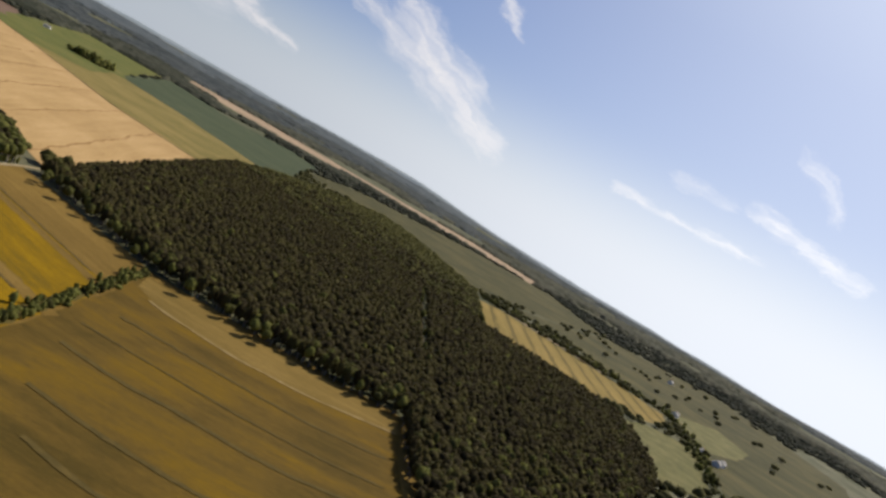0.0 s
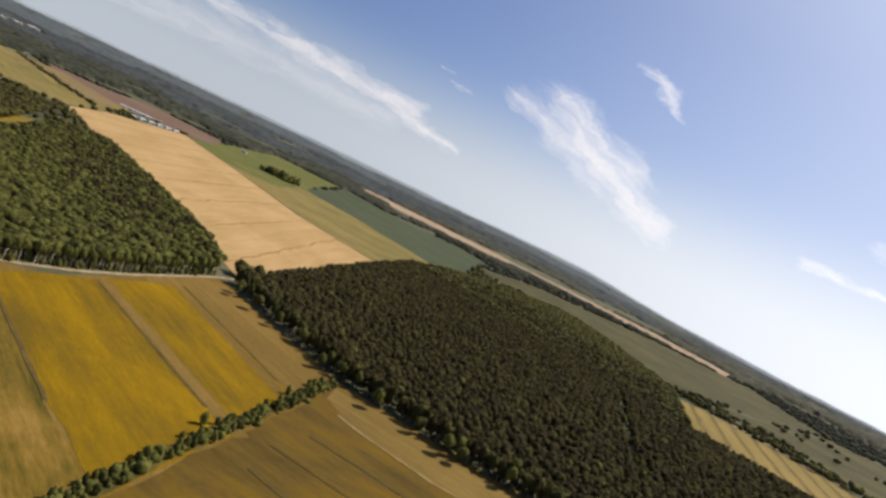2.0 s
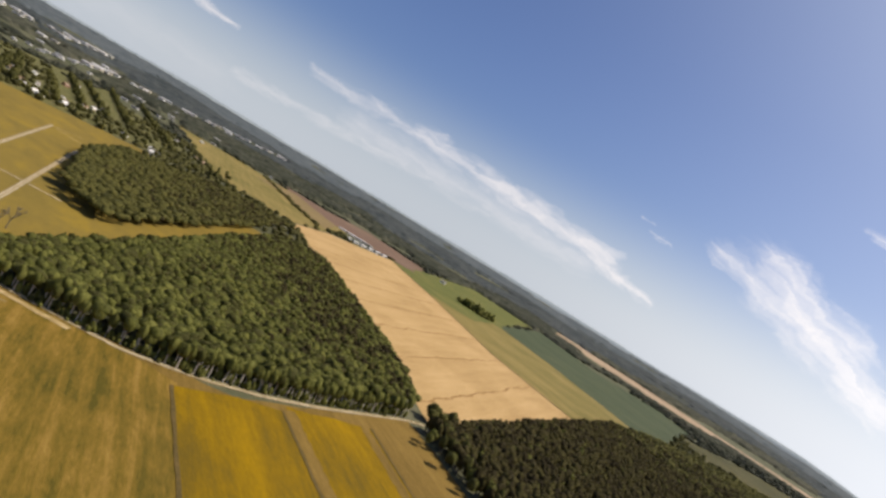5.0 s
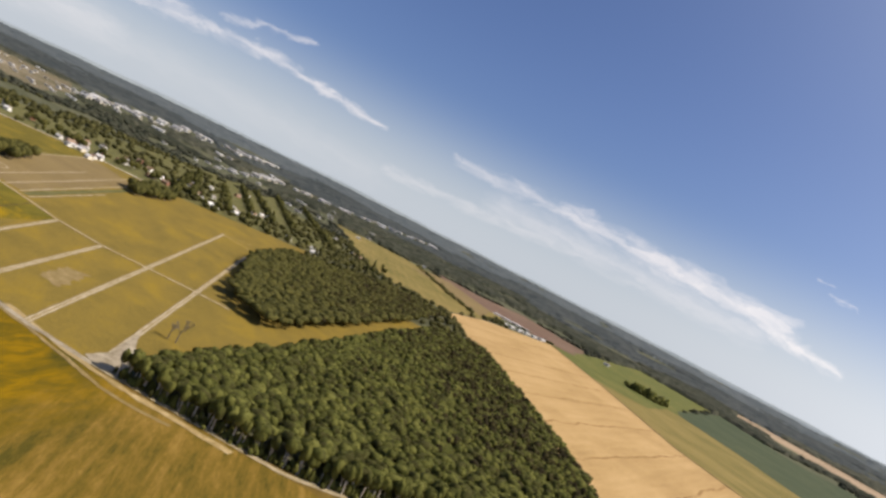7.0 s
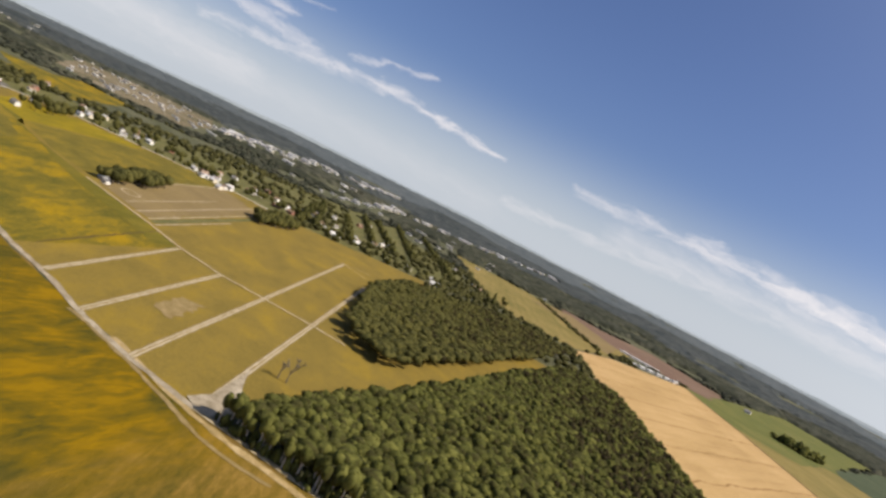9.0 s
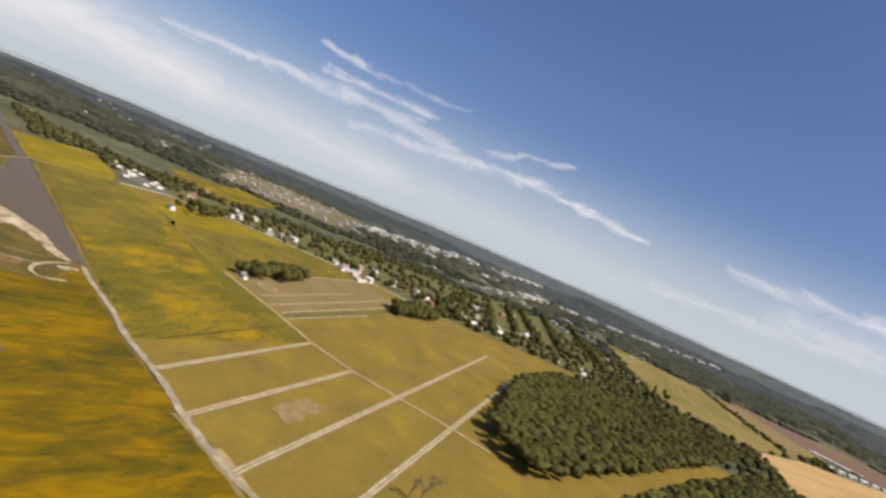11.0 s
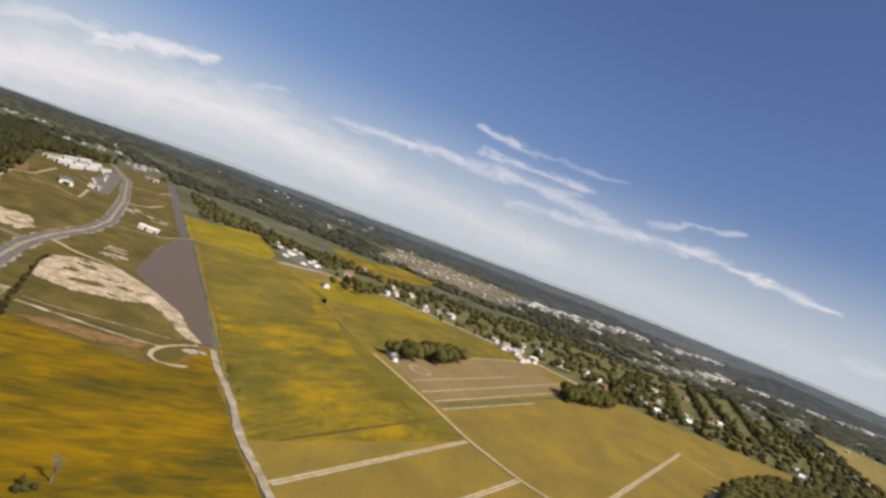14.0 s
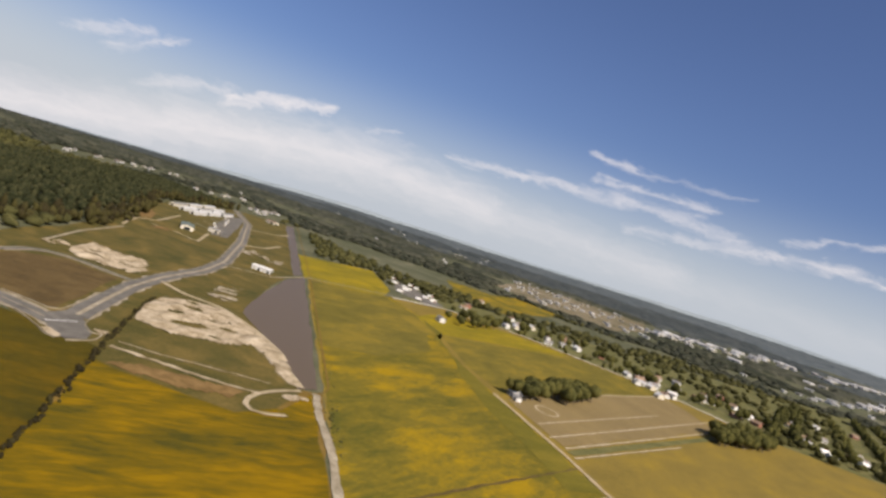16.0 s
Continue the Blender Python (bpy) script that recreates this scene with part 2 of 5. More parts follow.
def earth(name, a, b_, c, size=8.0, fine=0.7, rough=0.95, bump=0.3):
    """Bare or grown ground with blotches and grain."""
    m, t, b = material(name, rough, spec=0.15)
    f = calc(t, "ADD", calc(t, "MULTIPLY", noisy(t, places(t, 0, size, size), 1.0, 6, 0.6, 0.5), 0.65), calc(t, "MULTIPLY", noisy(t, places(t, 0, fine, fine), 1.0, 4, 0.7), 0.35))
    col = ramp(t, f, [(0.36, a), (0.5, b_), (0.64, c)])
    t.links.new(col[0].outputs[col[1]], b.inputs["Base Color"])
    bm_ = node(t, "ShaderNodeBump", Strength=0.5, Distance=bump, Height=noisy(t, places(t, 0, fine, fine), 1.0, 4))
    t.links.new(bm_.outputs[0], b.inputs["Normal"])
    return m


def foliage(name, dark, mid, light, size=9.0):
    """Leaves: each clump a little different, whole crowns different again."""
    m, t, b = material(name, 0.9, spec=0.1)
    g = node(t, "ShaderNodeNewGeometry")
    o = node(t, "ShaderNodeObjectInfo")
    upright = node(t, "ShaderNodeMapping", i0=(g, "Position"), Scale=(1.7 / size, 1.7 / size, 0.0))
    crown_ = node(t, "ShaderNodeTexVoronoi", Vector=(upright, 0), Scale=1.0)
    cell = node(t, "ShaderNodeSeparateXYZ", Vector=(crown_, "Color"))
    f = calc(t, "ADD", calc(t, "MULTIPLY", (g, "Random Per Island"), 0.2), calc(t, "MULTIPLY", noisy(t, places(t, 0, size * 3, size * 3), 1.0, 4, 0.7), 0.5))
    f = calc(t, "ADD", f, calc(t, "MULTIPLY", (cell, 0), 0.3))
    f = calc(t, "ADD", f, calc(t, "MULTIPLY", calc(t, "SUBTRACT", (o, "Random"), 0.5), 0.15))
    col = ramp(t, f, [(0.36, dark), (0.5, mid), (0.66, light)])
    t.links.new(col[0].outputs[col[1]], b.inputs["Base Color"])
    through_ = node(t, "ShaderNodeBsdfTranslucent", Color=col)
    mix_ = node(t, "ShaderNodeMixShader", Fac=0.48, i1=(b, 0), i2=(through_, 0))
    t.links.new(mix_.outputs[0], t.nodes["Material Output"].inputs["Surface"])
    return m


def plain(name, colour, rough=0.6, metal=0.0, spec=0.4, vary=0.12, size=2.0):
    m, t, b = material(name, rough, metal, spec)
    n1 = noisy(t, places(t, 0, size, size), 1.0, 6, 0.65)
    lo, hi = tuple(c * (1 - vary) for c in colour), tuple(min(1, c * (1 + vary)) for c in colour)
    o = node(t, "ShaderNodeObjectInfo")
    f = calc(t, "ADD", calc(t, "MULTIPLY", n1, 0.8), calc(t, "MULTIPLY", (o, "Random"), 0.2))
    col = ramp(t, f, [(0.3, lo), (0.7, hi)])
    t.links.new(col[0].outputs[col[1]], b.inputs["Base Color"])
    return m


LAND = earth("mixed_land", (0.045, 0.052, 0.024), (0.078, 0.08, 0.042), (0.13, 0.122, 0.075), 70.0, 4.0)
BROWN = crop("brown_crop", (0.068, 0.047, 0.009), (0.112, 0.071, 0.013), (0.165, 0.099, 0.006), 0.0, 110, 10, 0.0, patch=34, contrast=1.0, bend=(-40.0, 0.0013))
MIXED = crop("streaked_crop", (0.078, 0.064, 0.009), (0.165, 0.108, 0.016), (0.25, 0.156, 0.034), -30.0, 70, 4.4, 0.0, patch=34, contrast=1.4)
BLEND = joined("brown_into_gold", MIXED, ((0.052, 0.047, 0.006), (0.112, 0.076, 0.003), (0.205, 0.12, 0.001)), -326.0, 168.0, 130.0, turn=129.0)
STUBBLE = crop("tan_stubble", (0.125, 0.081, 0.018), (0.172, 0.11, 0.026), (0.228, 0.148, 0.038), -27.0, 150, 7, 0.0)
YELLOW = crop("yellow_bloom", (0.12, 0.08, 0.008), (0.195, 0.118, 0.003), (0.275, 0.162, 0.001), -27.0, 90, 7, 0.0, patch=38, contrast=1.05)
BRIGHT = crop("bright_bloom", (0.13, 0.115, 0.012), (0.215, 0.165, 0.011), (0.32, 0.226, 0.007), 152.0, 60, 12, 0.0, patch=40)
RICH = crop("golden_bloom", (0.042, 0.038, 0.005), (0.074, 0.055, 0.004), (0.125, 0.076, 0.002), 118.0, 30, 8, 0.0, patch=34, contrast=1.2)
MEADOW = crop("olive_meadow", (0.09, 0.084, 0.012), (0.165, 0.126, 0.014), (0.29, 0.188, 0.005), 156.0, 34, 10, 0.0, patch=44, contrast=1.35)
PLOTS = crop("tan_meadow", (0.152, 0.114, 0.026), (0.202, 0.145, 0.031), (0.268, 0.182, 0.022), 150.0, 45, 22, 0.0, patch=34, contrast=0.85)
GRAIN = crop("ripe_grain", (0.34, 0.222, 0.092), (0.43, 0.288, 0.125), (0.51, 0.35, 0.165), 104.0, 160, 12, 62.0, (0.19, 0.105, 0.035), 0.04, contrast=0.9)
OLIVE = crop("olive_crop", (0.13, 0.115, 0.03), (0.2, 0.16, 0.05), (0.27, 0.2, 0.07), -33.0, 220, 10)
DEEP = crop("deep_green_crop", (0.048, 0.064, 0.034), (0.062, 0.079, 0.04), (0.085, 0.098, 0.05), -33.0, 200, 30)
FRESH = crop("fresh_green_crop", (0.085, 0.1, 0.026), (0.12, 0.128, 0.033), (0.175, 0.155, 0.048), -33.0, 200, 20)
PALE = crop("pale_fallow", (0.26, 0.19, 0.12), (0.34, 0.255, 0.165), (0.43, 0.33, 0.23), -10.0, 200, 30)
REDDISH = crop("reddish_ploughed", (0.13, 0.083, 0.058), (0.165, 0.107, 0.075), (0.2, 0.14, 0.096), -10.0, 200, 20)
DUSK = crop("dull_pasture", (0.045, 0.046, 0.018), (0.07, 0.066, 0.026), (0.105, 0.092, 0.036), -40.0, 90, 22, patch=70, contrast=1.3)
STRIPED = crop("striped_stubble", (0.17, 0.13, 0.035), (0.23, 0.168, 0.048), (0.29, 0.205, 0.062), -89.0, 200, 9, 26.0, (0.09, 0.07, 0.02), 0.3)
STRIPPED = crop("stripped_land", (0.085, 0.08, 0.04), (0.165, 0.138, 0.083), (0.31, 0.26, 0.185), 96.0, 170, 24, patch=90, contrast=1.3)
DIRT = earth("pale_dirt", (0.22, 0.175, 0.1), (0.33, 0.27, 0.175), (0.43, 0.36, 0.25), 5.0, 0.6)
TRACK = earth("worn_track", (0.2, 0.15, 0.06), (0.3, 0.22, 0.1), (0.42, 0.33, 0.18), 6.0, 0.8)
SAND = earth("bare_sand", (0.15, 0.112, 0.062), (0.32, 0.258, 0.17), (0.5, 0.42, 0.31), 8.0, 1.2)
CLAY = earth("orange_clay", (0.1, 0.062, 0.02), (0.155, 0.096, 0.034), (0.215, 0.136, 0.054), 7.0, 1.0)
LAWN = earth("lawn", (0.066, 0.07, 0.022), (0.102, 0.098, 0.033), (0.155, 0.135, 0.054), 20.0, 1.5)
HEATH = earth("rough_ground", (0.043, 0.043, 0.009), (0.084, 0.067, 0.016), (0.15, 0.104, 0.028), 24.0, 1.5)
ASPHALT = earth("asphalt", (0.085, 0.078, 0.066), (0.12, 0.11, 0.095), (0.165, 0.15, 0.13), 9.0, 0.5, 0.85, 0.02)
LEAF = foliage("broad_leaves", (0.082, 0.08, 0.026), (0.128, 0.136, 0.034), (0.205, 0.205, 0.055), 6.5)
NEEDLE = foliage("pine_needles", (0.04, 0.033, 0.016), (0.057, 0.047, 0.021), (0.09, 0.08, 0.027))
SCRUB = foliage("scrub_leaves", (0.07, 0.069, 0.026), (0.112, 0.108, 0.04), (0.17, 0.156, 0.058), 12.0)
DARK_LEAF = foliage("dark_leaves", (0.058, 0.059, 0.02), (0.098, 0.097, 0.03), (0.155, 0.144, 0.043), 5.0)
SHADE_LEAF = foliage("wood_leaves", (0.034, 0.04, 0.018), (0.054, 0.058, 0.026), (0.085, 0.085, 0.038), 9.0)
# Distance haze painted into the leaf colours, faint first, stronger farther out
FAR_LEAF = foliage("faint_haze_leaves", (0.054, 0.06, 0.041), (0.084, 0.09, 0.063), (0.132, 0.13, 0.092), 45.0)
HAZY_LEAF = foliage("haze_painted_leaves", (0.06, 0.074, 0.077), (0.083, 0.098, 0.1), (0.115, 0.127, 0.125), 70.0)
# Horizon haze painted as a pale blue colour on the added ridge
HAZE_RIDGE = earth("haze_painted_ridge", (0.2, 0.24, 0.262), (0.225, 0.265, 0.288), (0.25, 0.29, 0.312), 200.0, 40.0)
BARK = earth("grey_bark", (0.09, 0.075, 0.055), (0.16, 0.135, 0.1), (0.24, 0.21, 0.17), 1.0, 0.2)

WHITE = plain("white_paint", (0.64, 0.63, 0.6), 0.5)
CREAM = plain("cream_siding", (0.6, 0.55, 0.44), 0.6)
BRICK = plain("red_brick", (0.28, 0.13, 0.09), 0.85)
ROOF_GREY = plain("grey_shingle", (0.2, 0.19, 0.18), 0.8, vary=0.25)
ROOF_BROWN = plain("brown_shingle", (0.22, 0.15, 0.1), 0.8, vary=0.25)
ROOF_WHITE = plain("white_sheet_metal", (0.6, 0.59, 0.57), 0.4, 0.0, 0.5, 0.14)
ROOF_GREEN = plain("green_sheet_metal", (0.1, 0.13, 0.105), 0.5)
GLASS = plain("dark_window_glass", (0.03, 0.035, 0.04), 0.08, 0.0, 0.8)
WOODEN = plain("brown_wood", (0.2, 0.12, 0.07), 0.75)
CONCRETE = plain("pale_concrete", (0.45, 0.43, 0.38), 0.85)
FURROW = earth("dark_furrow", (0.06, 0.045, 0.014), (0.085, 0.06, 0.018), (0.12, 0.08, 0.026), 6.0, 0.8)
GARDEN = crop("tan_garden_plot", (0.17, 0.125, 0.055), (0.21, 0.155, 0.07), (0.26, 0.19, 0.08), 30.0, 60, 8, 0.0, contrast=0.7)
RUT = earth("pale_wheel_rut", (0.26, 0.215, 0.135), (0.35, 0.295, 0.195), (0.44, 0.375, 0.265), 4.0, 0.5)
# Brown brush of the plot; also the painted shade in the wood ride
BRUSH_AND_SHADE = earth("brush_and_ride_shade", (0.056, 0.038, 0.014), (0.085, 0.056, 0.02), (0.12, 0.082, 0.031), 14.0, 1.2)
VERGE = earth("bare_road_verge", (0.17, 0.14, 0.09), (0.26, 0.22, 0.155), (0.37, 0.325, 0.245), 6.0, 0.8)
DRY = crop("dry_tan_edge", (0.135, 0.092, 0.022), (0.178, 0.12, 0.031), (0.23, 0.155, 0.045), 0.0, 90, 6, 0.0, bend=(-40.0, 0.0009))
SWARD = crop("green_sward", (0.1, 0.092, 0.012), (0.135, 0.114, 0.015), (0.18, 0.14, 0.018), 126.0, 40, 10, 0.0, patch=30)
# Strongest step: pale blue distance haze painted into the leaves
HAZE_BLUE_LEAF = foliage("haze_blue_leaves", (0.118, 0.142, 0.155), (0.142, 0.168, 0.18), (0.168, 0.193, 0.203), 90.0)
WORN = earth("worn_grass", (0.16, 0.115, 0.042), (0.21, 0.155, 0.066), (0.28, 0.21, 0.1), 5.0, 0.6)
FADED = crop("faded_meadow", (0.105, 0.09, 0.016), (0.15, 0.12, 0.02), (0.22, 0.158, 0.02), 152.0, 30, 13, 0.0, patch=40, contrast=1.2)


# ---- building blocks ----
CX, CY = -150.0, 100.0


def rise(x, y):
    """The land is level near by and lifts towards the ridge added on the horizon."""
    dx, dy = np.asarray(x) - CX, np.asarray(y) - CY
    r, yaw = np.hypot(dx, dy), np.degrees(np.arctan2(-dx, dy))
    top = np.interp(yaw, [-60, -30, -22, -14, -6, 2, 10, 18, 34, 42, 58, 66, 74, 82, 90, 98, 106, 114, 122, 130, 170], [-120, -112, -90, -80, -30, 30, 54, 58, 83, 96, 110, 108, 98, 78, 56, 40, 18, -19, -54, -108, -120])
    return top * (np.clip(r - 1500.0, 0, None) / 3200.0) ** 2


def fast_mesh(name, verts, tris, mat):
    me = bpy.data.meshes.new(name)
    verts, tris = np.ascontiguousarray(verts, np.float32), np.ascontiguousarray(tris, np.int32)
    me.vertices.add(len(verts))
    me.vertices.foreach_set("co", verts.ravel())
    me.loops.add(tris.size)
    me.loops.foreach_set("vertex_index", tris.ravel())
    me.polygons.add(len(tris))
    me.polygons.foreach_set("loop_start", np.arange(0, tris.size, 3, dtype=np.int32))
    me.polygons.foreach_set("loop_total", np.full(len(tris), 3, np.int32))
    me.update(calc_edges=True)
    me.materials.append(mat)
    return me


def part(name, bm, mat, parent=None, label=""):
    me = bpy.data.meshes.new(name)
    bm.to_mesh(me)
    bm.free()
    me.materials.append(mat)
    ob = new(name, me)
    ob.parent = parent
    return tagged(ob, label)


LAID = []


def patch(name, corners, mat, layer=1, label="", rough_edge=1.2, step=14.0, category="field"):
    """A piece of ground with a slightly ragged outline, laid on the land."""
    rng = random.Random(name + str(corners[0]))
    LAID.append(name)
    lift = 0.0012 * (len(LAID) % 40)
    ring = []
    for i, (x, y) in enumerate(corners):
        u, v = corners[(i + 1) % len(corners)]
        n = max(1, int(math.hypot(u - x, v - y) / step))
        for k in range(n):
            j = rough_edge if k else 0
            ring.append((x + (u - x) * k / n + rng.uniform(-j, j), y + (v - y) * k / n + rng.uniform(-j, j)))
    bm = bmesh.new()
    bm.faces.new([bm.verts.new((x, y, 0)) for x, y in ring])
    bm.normal_update()
    bmesh.ops.triangulate(bm, faces=bm.faces[:])
    if max(math.hypot(x - CX, y - CY) for x, y in ring) > 1450:
        for _ in range(4):
            longs = [e for e in bm.edges if e.calc_length() > 110]
            if not longs:
                break
            bmesh.ops.subdivide_edges(bm, edges=longs, cuts=1)
            bm.normal_update()
            bmesh.ops.triangulate(bm, faces=[f for f in bm.faces if len(f.verts) > 3])
    for v in bm.verts:
        d = math.hypot(v.co.x - CX, v.co.y - CY)
        v.co.z = float(rise(v.co.x, v.co.y)) + 0.05 * layer + lift + (0.4 if d > 1450 else 0.0)
    bm.normal_update()
    for f in bm.faces:
        if f.normal.z < 0:
            f.normal_flip()
    ob = part(name, bm, mat)
    return tagged(ob, label, category, kind="structure")


def ribbon(name, line, width, mat, layer=4, label="", wobble=0.15, category="road", step=6.0):
    """A road or track along a line, with uneven edges."""
    rng = random.Random(name + str(line[0]))
    LAID.append(name)
    lift = 0.0012 * (len(LAID) % 40)
    pts = []
    for (x, y), (u, v) in zip(line, line[1:]):
        n = max(1, int(math.hypot(u - x, v - y) / step))
        pts += [(x + (u - x) * k / n, y + (v - y) * k / n) for k in range(n)]
    pts.append(line[-1])
    for _ in range(2):
        pts = [pts[0]] + [((a[0] + 2 * b[0] + c[0]) / 4, (a[1] + 2 * b[1] + c[1]) / 4) for a, b, c in zip(pts, pts[1:], pts[2:])] + [pts[-1]]
    bm = bmesh.new()
    rows = []
    for i, (x, y) in enumerate(pts):
        a, c = pts[max(0, i - 1)], pts[min(len(pts) - 1, i + 1)]
        dx, dy = c[0] - a[0], c[1] - a[1]
        n = math.hypot(dx, dy) or 1
        z = float(rise(x, y)) + 0.05 * layer + lift + (0.5 if math.hypot(x - CX, y - CY) > 1450 else 0)
        l, r = (width / 2 * (1 + rng.uniform(-wobble, wobble)) for _ in range(2))
        rows.append((bm.verts.new((x - dy / n * l, y + dx / n * l, z)), bm.verts.new((x + dy / n * r, y - dx / n * r, z))))
    for (a, b), (c, d) in zip(rows, rows[1:]):
        bm.faces.new((a, b, d, c))
    ob = part(name, bm, mat)
    return tagged(ob, label, category, kind="structure")


def inside(poly, x, y):
    hit = np.zeros(len(x), bool)
    for (ax, ay), (bx, by) in zip(poly, poly[1:] + poly[:1]):
        if ay == by:
            continue
        cross = ((ay > y) != (by > y)) & (x < (bx - ax) * (y - ay) / (by - ay) + ax)
        hit ^= cross
    return hit


def scatter(poly, spacing, seed, jitter=0.42):
    rng = np.random.default_rng(seed)
    p = np.array(poly, float)
    gx, gy = np.meshgrid(np.arange(p[:, 0].min(), p[:, 0].max(), spacing), np.arange(p[:, 1].min(), p[:, 1].max(), spacing))
    gx, gy = gx.ravel(), gy.ravel()
    gx = gx + rng.uniform(-jitter, jitter, gx.size) * spacing
    gy = gy + rng.uniform(-jitter, jitter, gy.size) * spacing
    ok = inside(poly, gx, gy)
    return np.stack([gx[ok], gy[ok]], 1)


def ico(sub):
    bm = bmesh.new()
    bmesh.ops.create_icosphere(bm, subdivisions=sub, radius=1.0)
    v = np.array([x.co[:] for x in bm.verts])
    f = np.array([[x.index for x in fc.verts] for fc in bm.faces])
    bm.free()
    return v, f


ICO1, ICO2 = ico(1), ico(2)


def crown_shape(seed, leaves, core=True, pointed=0.0, fine=False):
    """A crown of unit radius and height 1 above its base: a lumpy body and many leaf clumps that break its outline."""
    rng = np.random.default_rng(seed)
    vs, fs, n = [], [], 0
    lumps = rng.normal(size=(7, 3))
    lumps /= np.linalg.norm(lumps, axis=1, keepdims=True)

    def radius(d):
        return 0.68 + 0.3 * np.clip((d @ lumps.T - 0.55) / 0.45, 0, 1).max(1)

    def lay(d, r):
        p = d * r[:, None]
        z = p[:, 2] * 0.5 + 0.5
        wide = 1 - pointed * z
        return np.stack([p[:, 0] * wide, p[:, 1] * wide, z], 1)

    if core:
        v, f = ICO2 if fine else ICO1
        d = v + rng.normal(scale=0.12, size=v.shape)
        d /= np.linalg.norm(d, axis=1, keepdims=True)
        vs.append(lay(d, radius(d) * 0.96))
        fs.append(f)
        n = len(v)
    d = rng.normal(size=(leaves, 3))
    d[:, 2] = d[:, 2] * 0.8 + 0.25
    d /= np.linalg.norm(d, axis=1, keepdims=True)
    c = lay(d, radius(d) * rng.uniform(0.82, 1.04, leaves))
    size = rng.uniform(0.12, 0.24, leaves)[:, None] * (0.8 if leaves < 60 else 0.55)
    a = rng.normal(size=(leaves, 3)) + 0.4 * d
    a /= np.linalg.norm(a, axis=1, keepdims=True)
    e1 = np.cross(a, rng.normal(size=(leaves, 3)))
    e1 /= np.linalg.norm(e1, axis=1, keepdims=True)
    e2 = np.cross(a, e1)
    s = np.array([1, 1, 0.62])
    quad = np.stack([c + e1 * size * s, c + e2 * size * s, c - e1 * size * s, c - e2 * size * s * 0.7], 1).reshape(-1, 3)
    i = n + 4 * np.arange(leaves)[:, None]
    vs.append(quad)
    fs += [i + [0, 1, 2], i + [0, 2, 3]]
    return np.concatenate(vs), np.concatenate(fs)


def mass(name, pts, heights, radii, shapes, mat, seed, base=0.0, label="", category="", sink=0.3):
    """Many crowns in one mesh. base: how far up the crown begins, as a share of the height."""
    rng = np.random.default_rng(seed)
    pick = rng.integers(0, len(shapes), len(pts))
    turn = rng.uniform(0, 2 * np.pi, len(pts))
    ground = rise(pts[:, 0], pts[:, 1])
    vs, fs, n = [], [], 0
    for k, (v, f) in enumerate(shapes):
        s = np.where(pick == k)[0]
        if not len(s):
            continue
        c, q = np.cos(turn[s])[:, None], np.sin(turn[s])[:, None]
        x = (v[:, 0] * c - v[:, 1] * q) * radii[s][:, None] + pts[s, 0][:, None]
        y = (v[:, 0] * q + v[:, 1] * c) * radii[s][:, None] + pts[s, 1][:, None]
        z = ground[s][:, None] + heights[s][:, None] * (base + (1 - base) * v[:, 2]) - sink
        vs.append(np.stack([x, y, z], 2).reshape(-1, 3))
        fs.append((f[None] + n + len(v) * np.arange(len(s))[:, None, None]).reshape(-1, 3))
        n += len(v) * len(s)
    me = fast_mesh(name, np.concatenate(vs), np.concatenate(fs), mat)
    me.polygons.foreach_set("use_smooth", np.ones(len(me.polygons), bool))
    return tagged(new(name, me), label, category, kind="stuff")


BROAD = [crown_shape(s, 38, fine=True) for s in range(8)]
PINE = [crown_shape(20 + s, 24, pointed=0.4) for s in range(6)]
FAR = [crown_shape(40 + s, 7, pointed=0.1) for s in range(5)]
TREE = [crown_shape(60 + s, 150, fine=True, pointed=0.1) for s in range(4)]
CONIFER = [crown_shape(70 + s, 130, fine=True, pointed=0.5) for s in range(3)]


# ---- ground ----
def build_ground():
    rings = [0, 300, 700, 1000, 1300, 1500] + list(range(1580, 4640, 90)) + [4680]
    seg = 288
    a = np.linspace(0, 2 * np.pi, seg, endpoint=False)
    verts, tris = [[CX, CY, 0.0]], []
    for r in rings[1:]:
        x, y = CX + r * np.cos(a), CY + r * np.sin(a)
        verts += np.stack([x, y, rise(x, y)], 1).tolist()
    for i in range(seg):
        tris.append((0, 1 + i, 1 + (i + 1) % seg))
    for k in range(len(rings) - 2):
        p, q = 1 + k * seg, 1 + (k + 1) * seg
        for i in range(seg):
            j = (i + 1) % seg
            tris += [(p + i, q + i, q + j), (p + i, q + j, p + j)]
    ob = new("ground", fast_mesh("ground", np.array(verts), np.array(tris), LAND))
    return tagged(ob, "flat green and brown countryside reaching the wooded horizon", "ground", kind="structure")


build_ground()

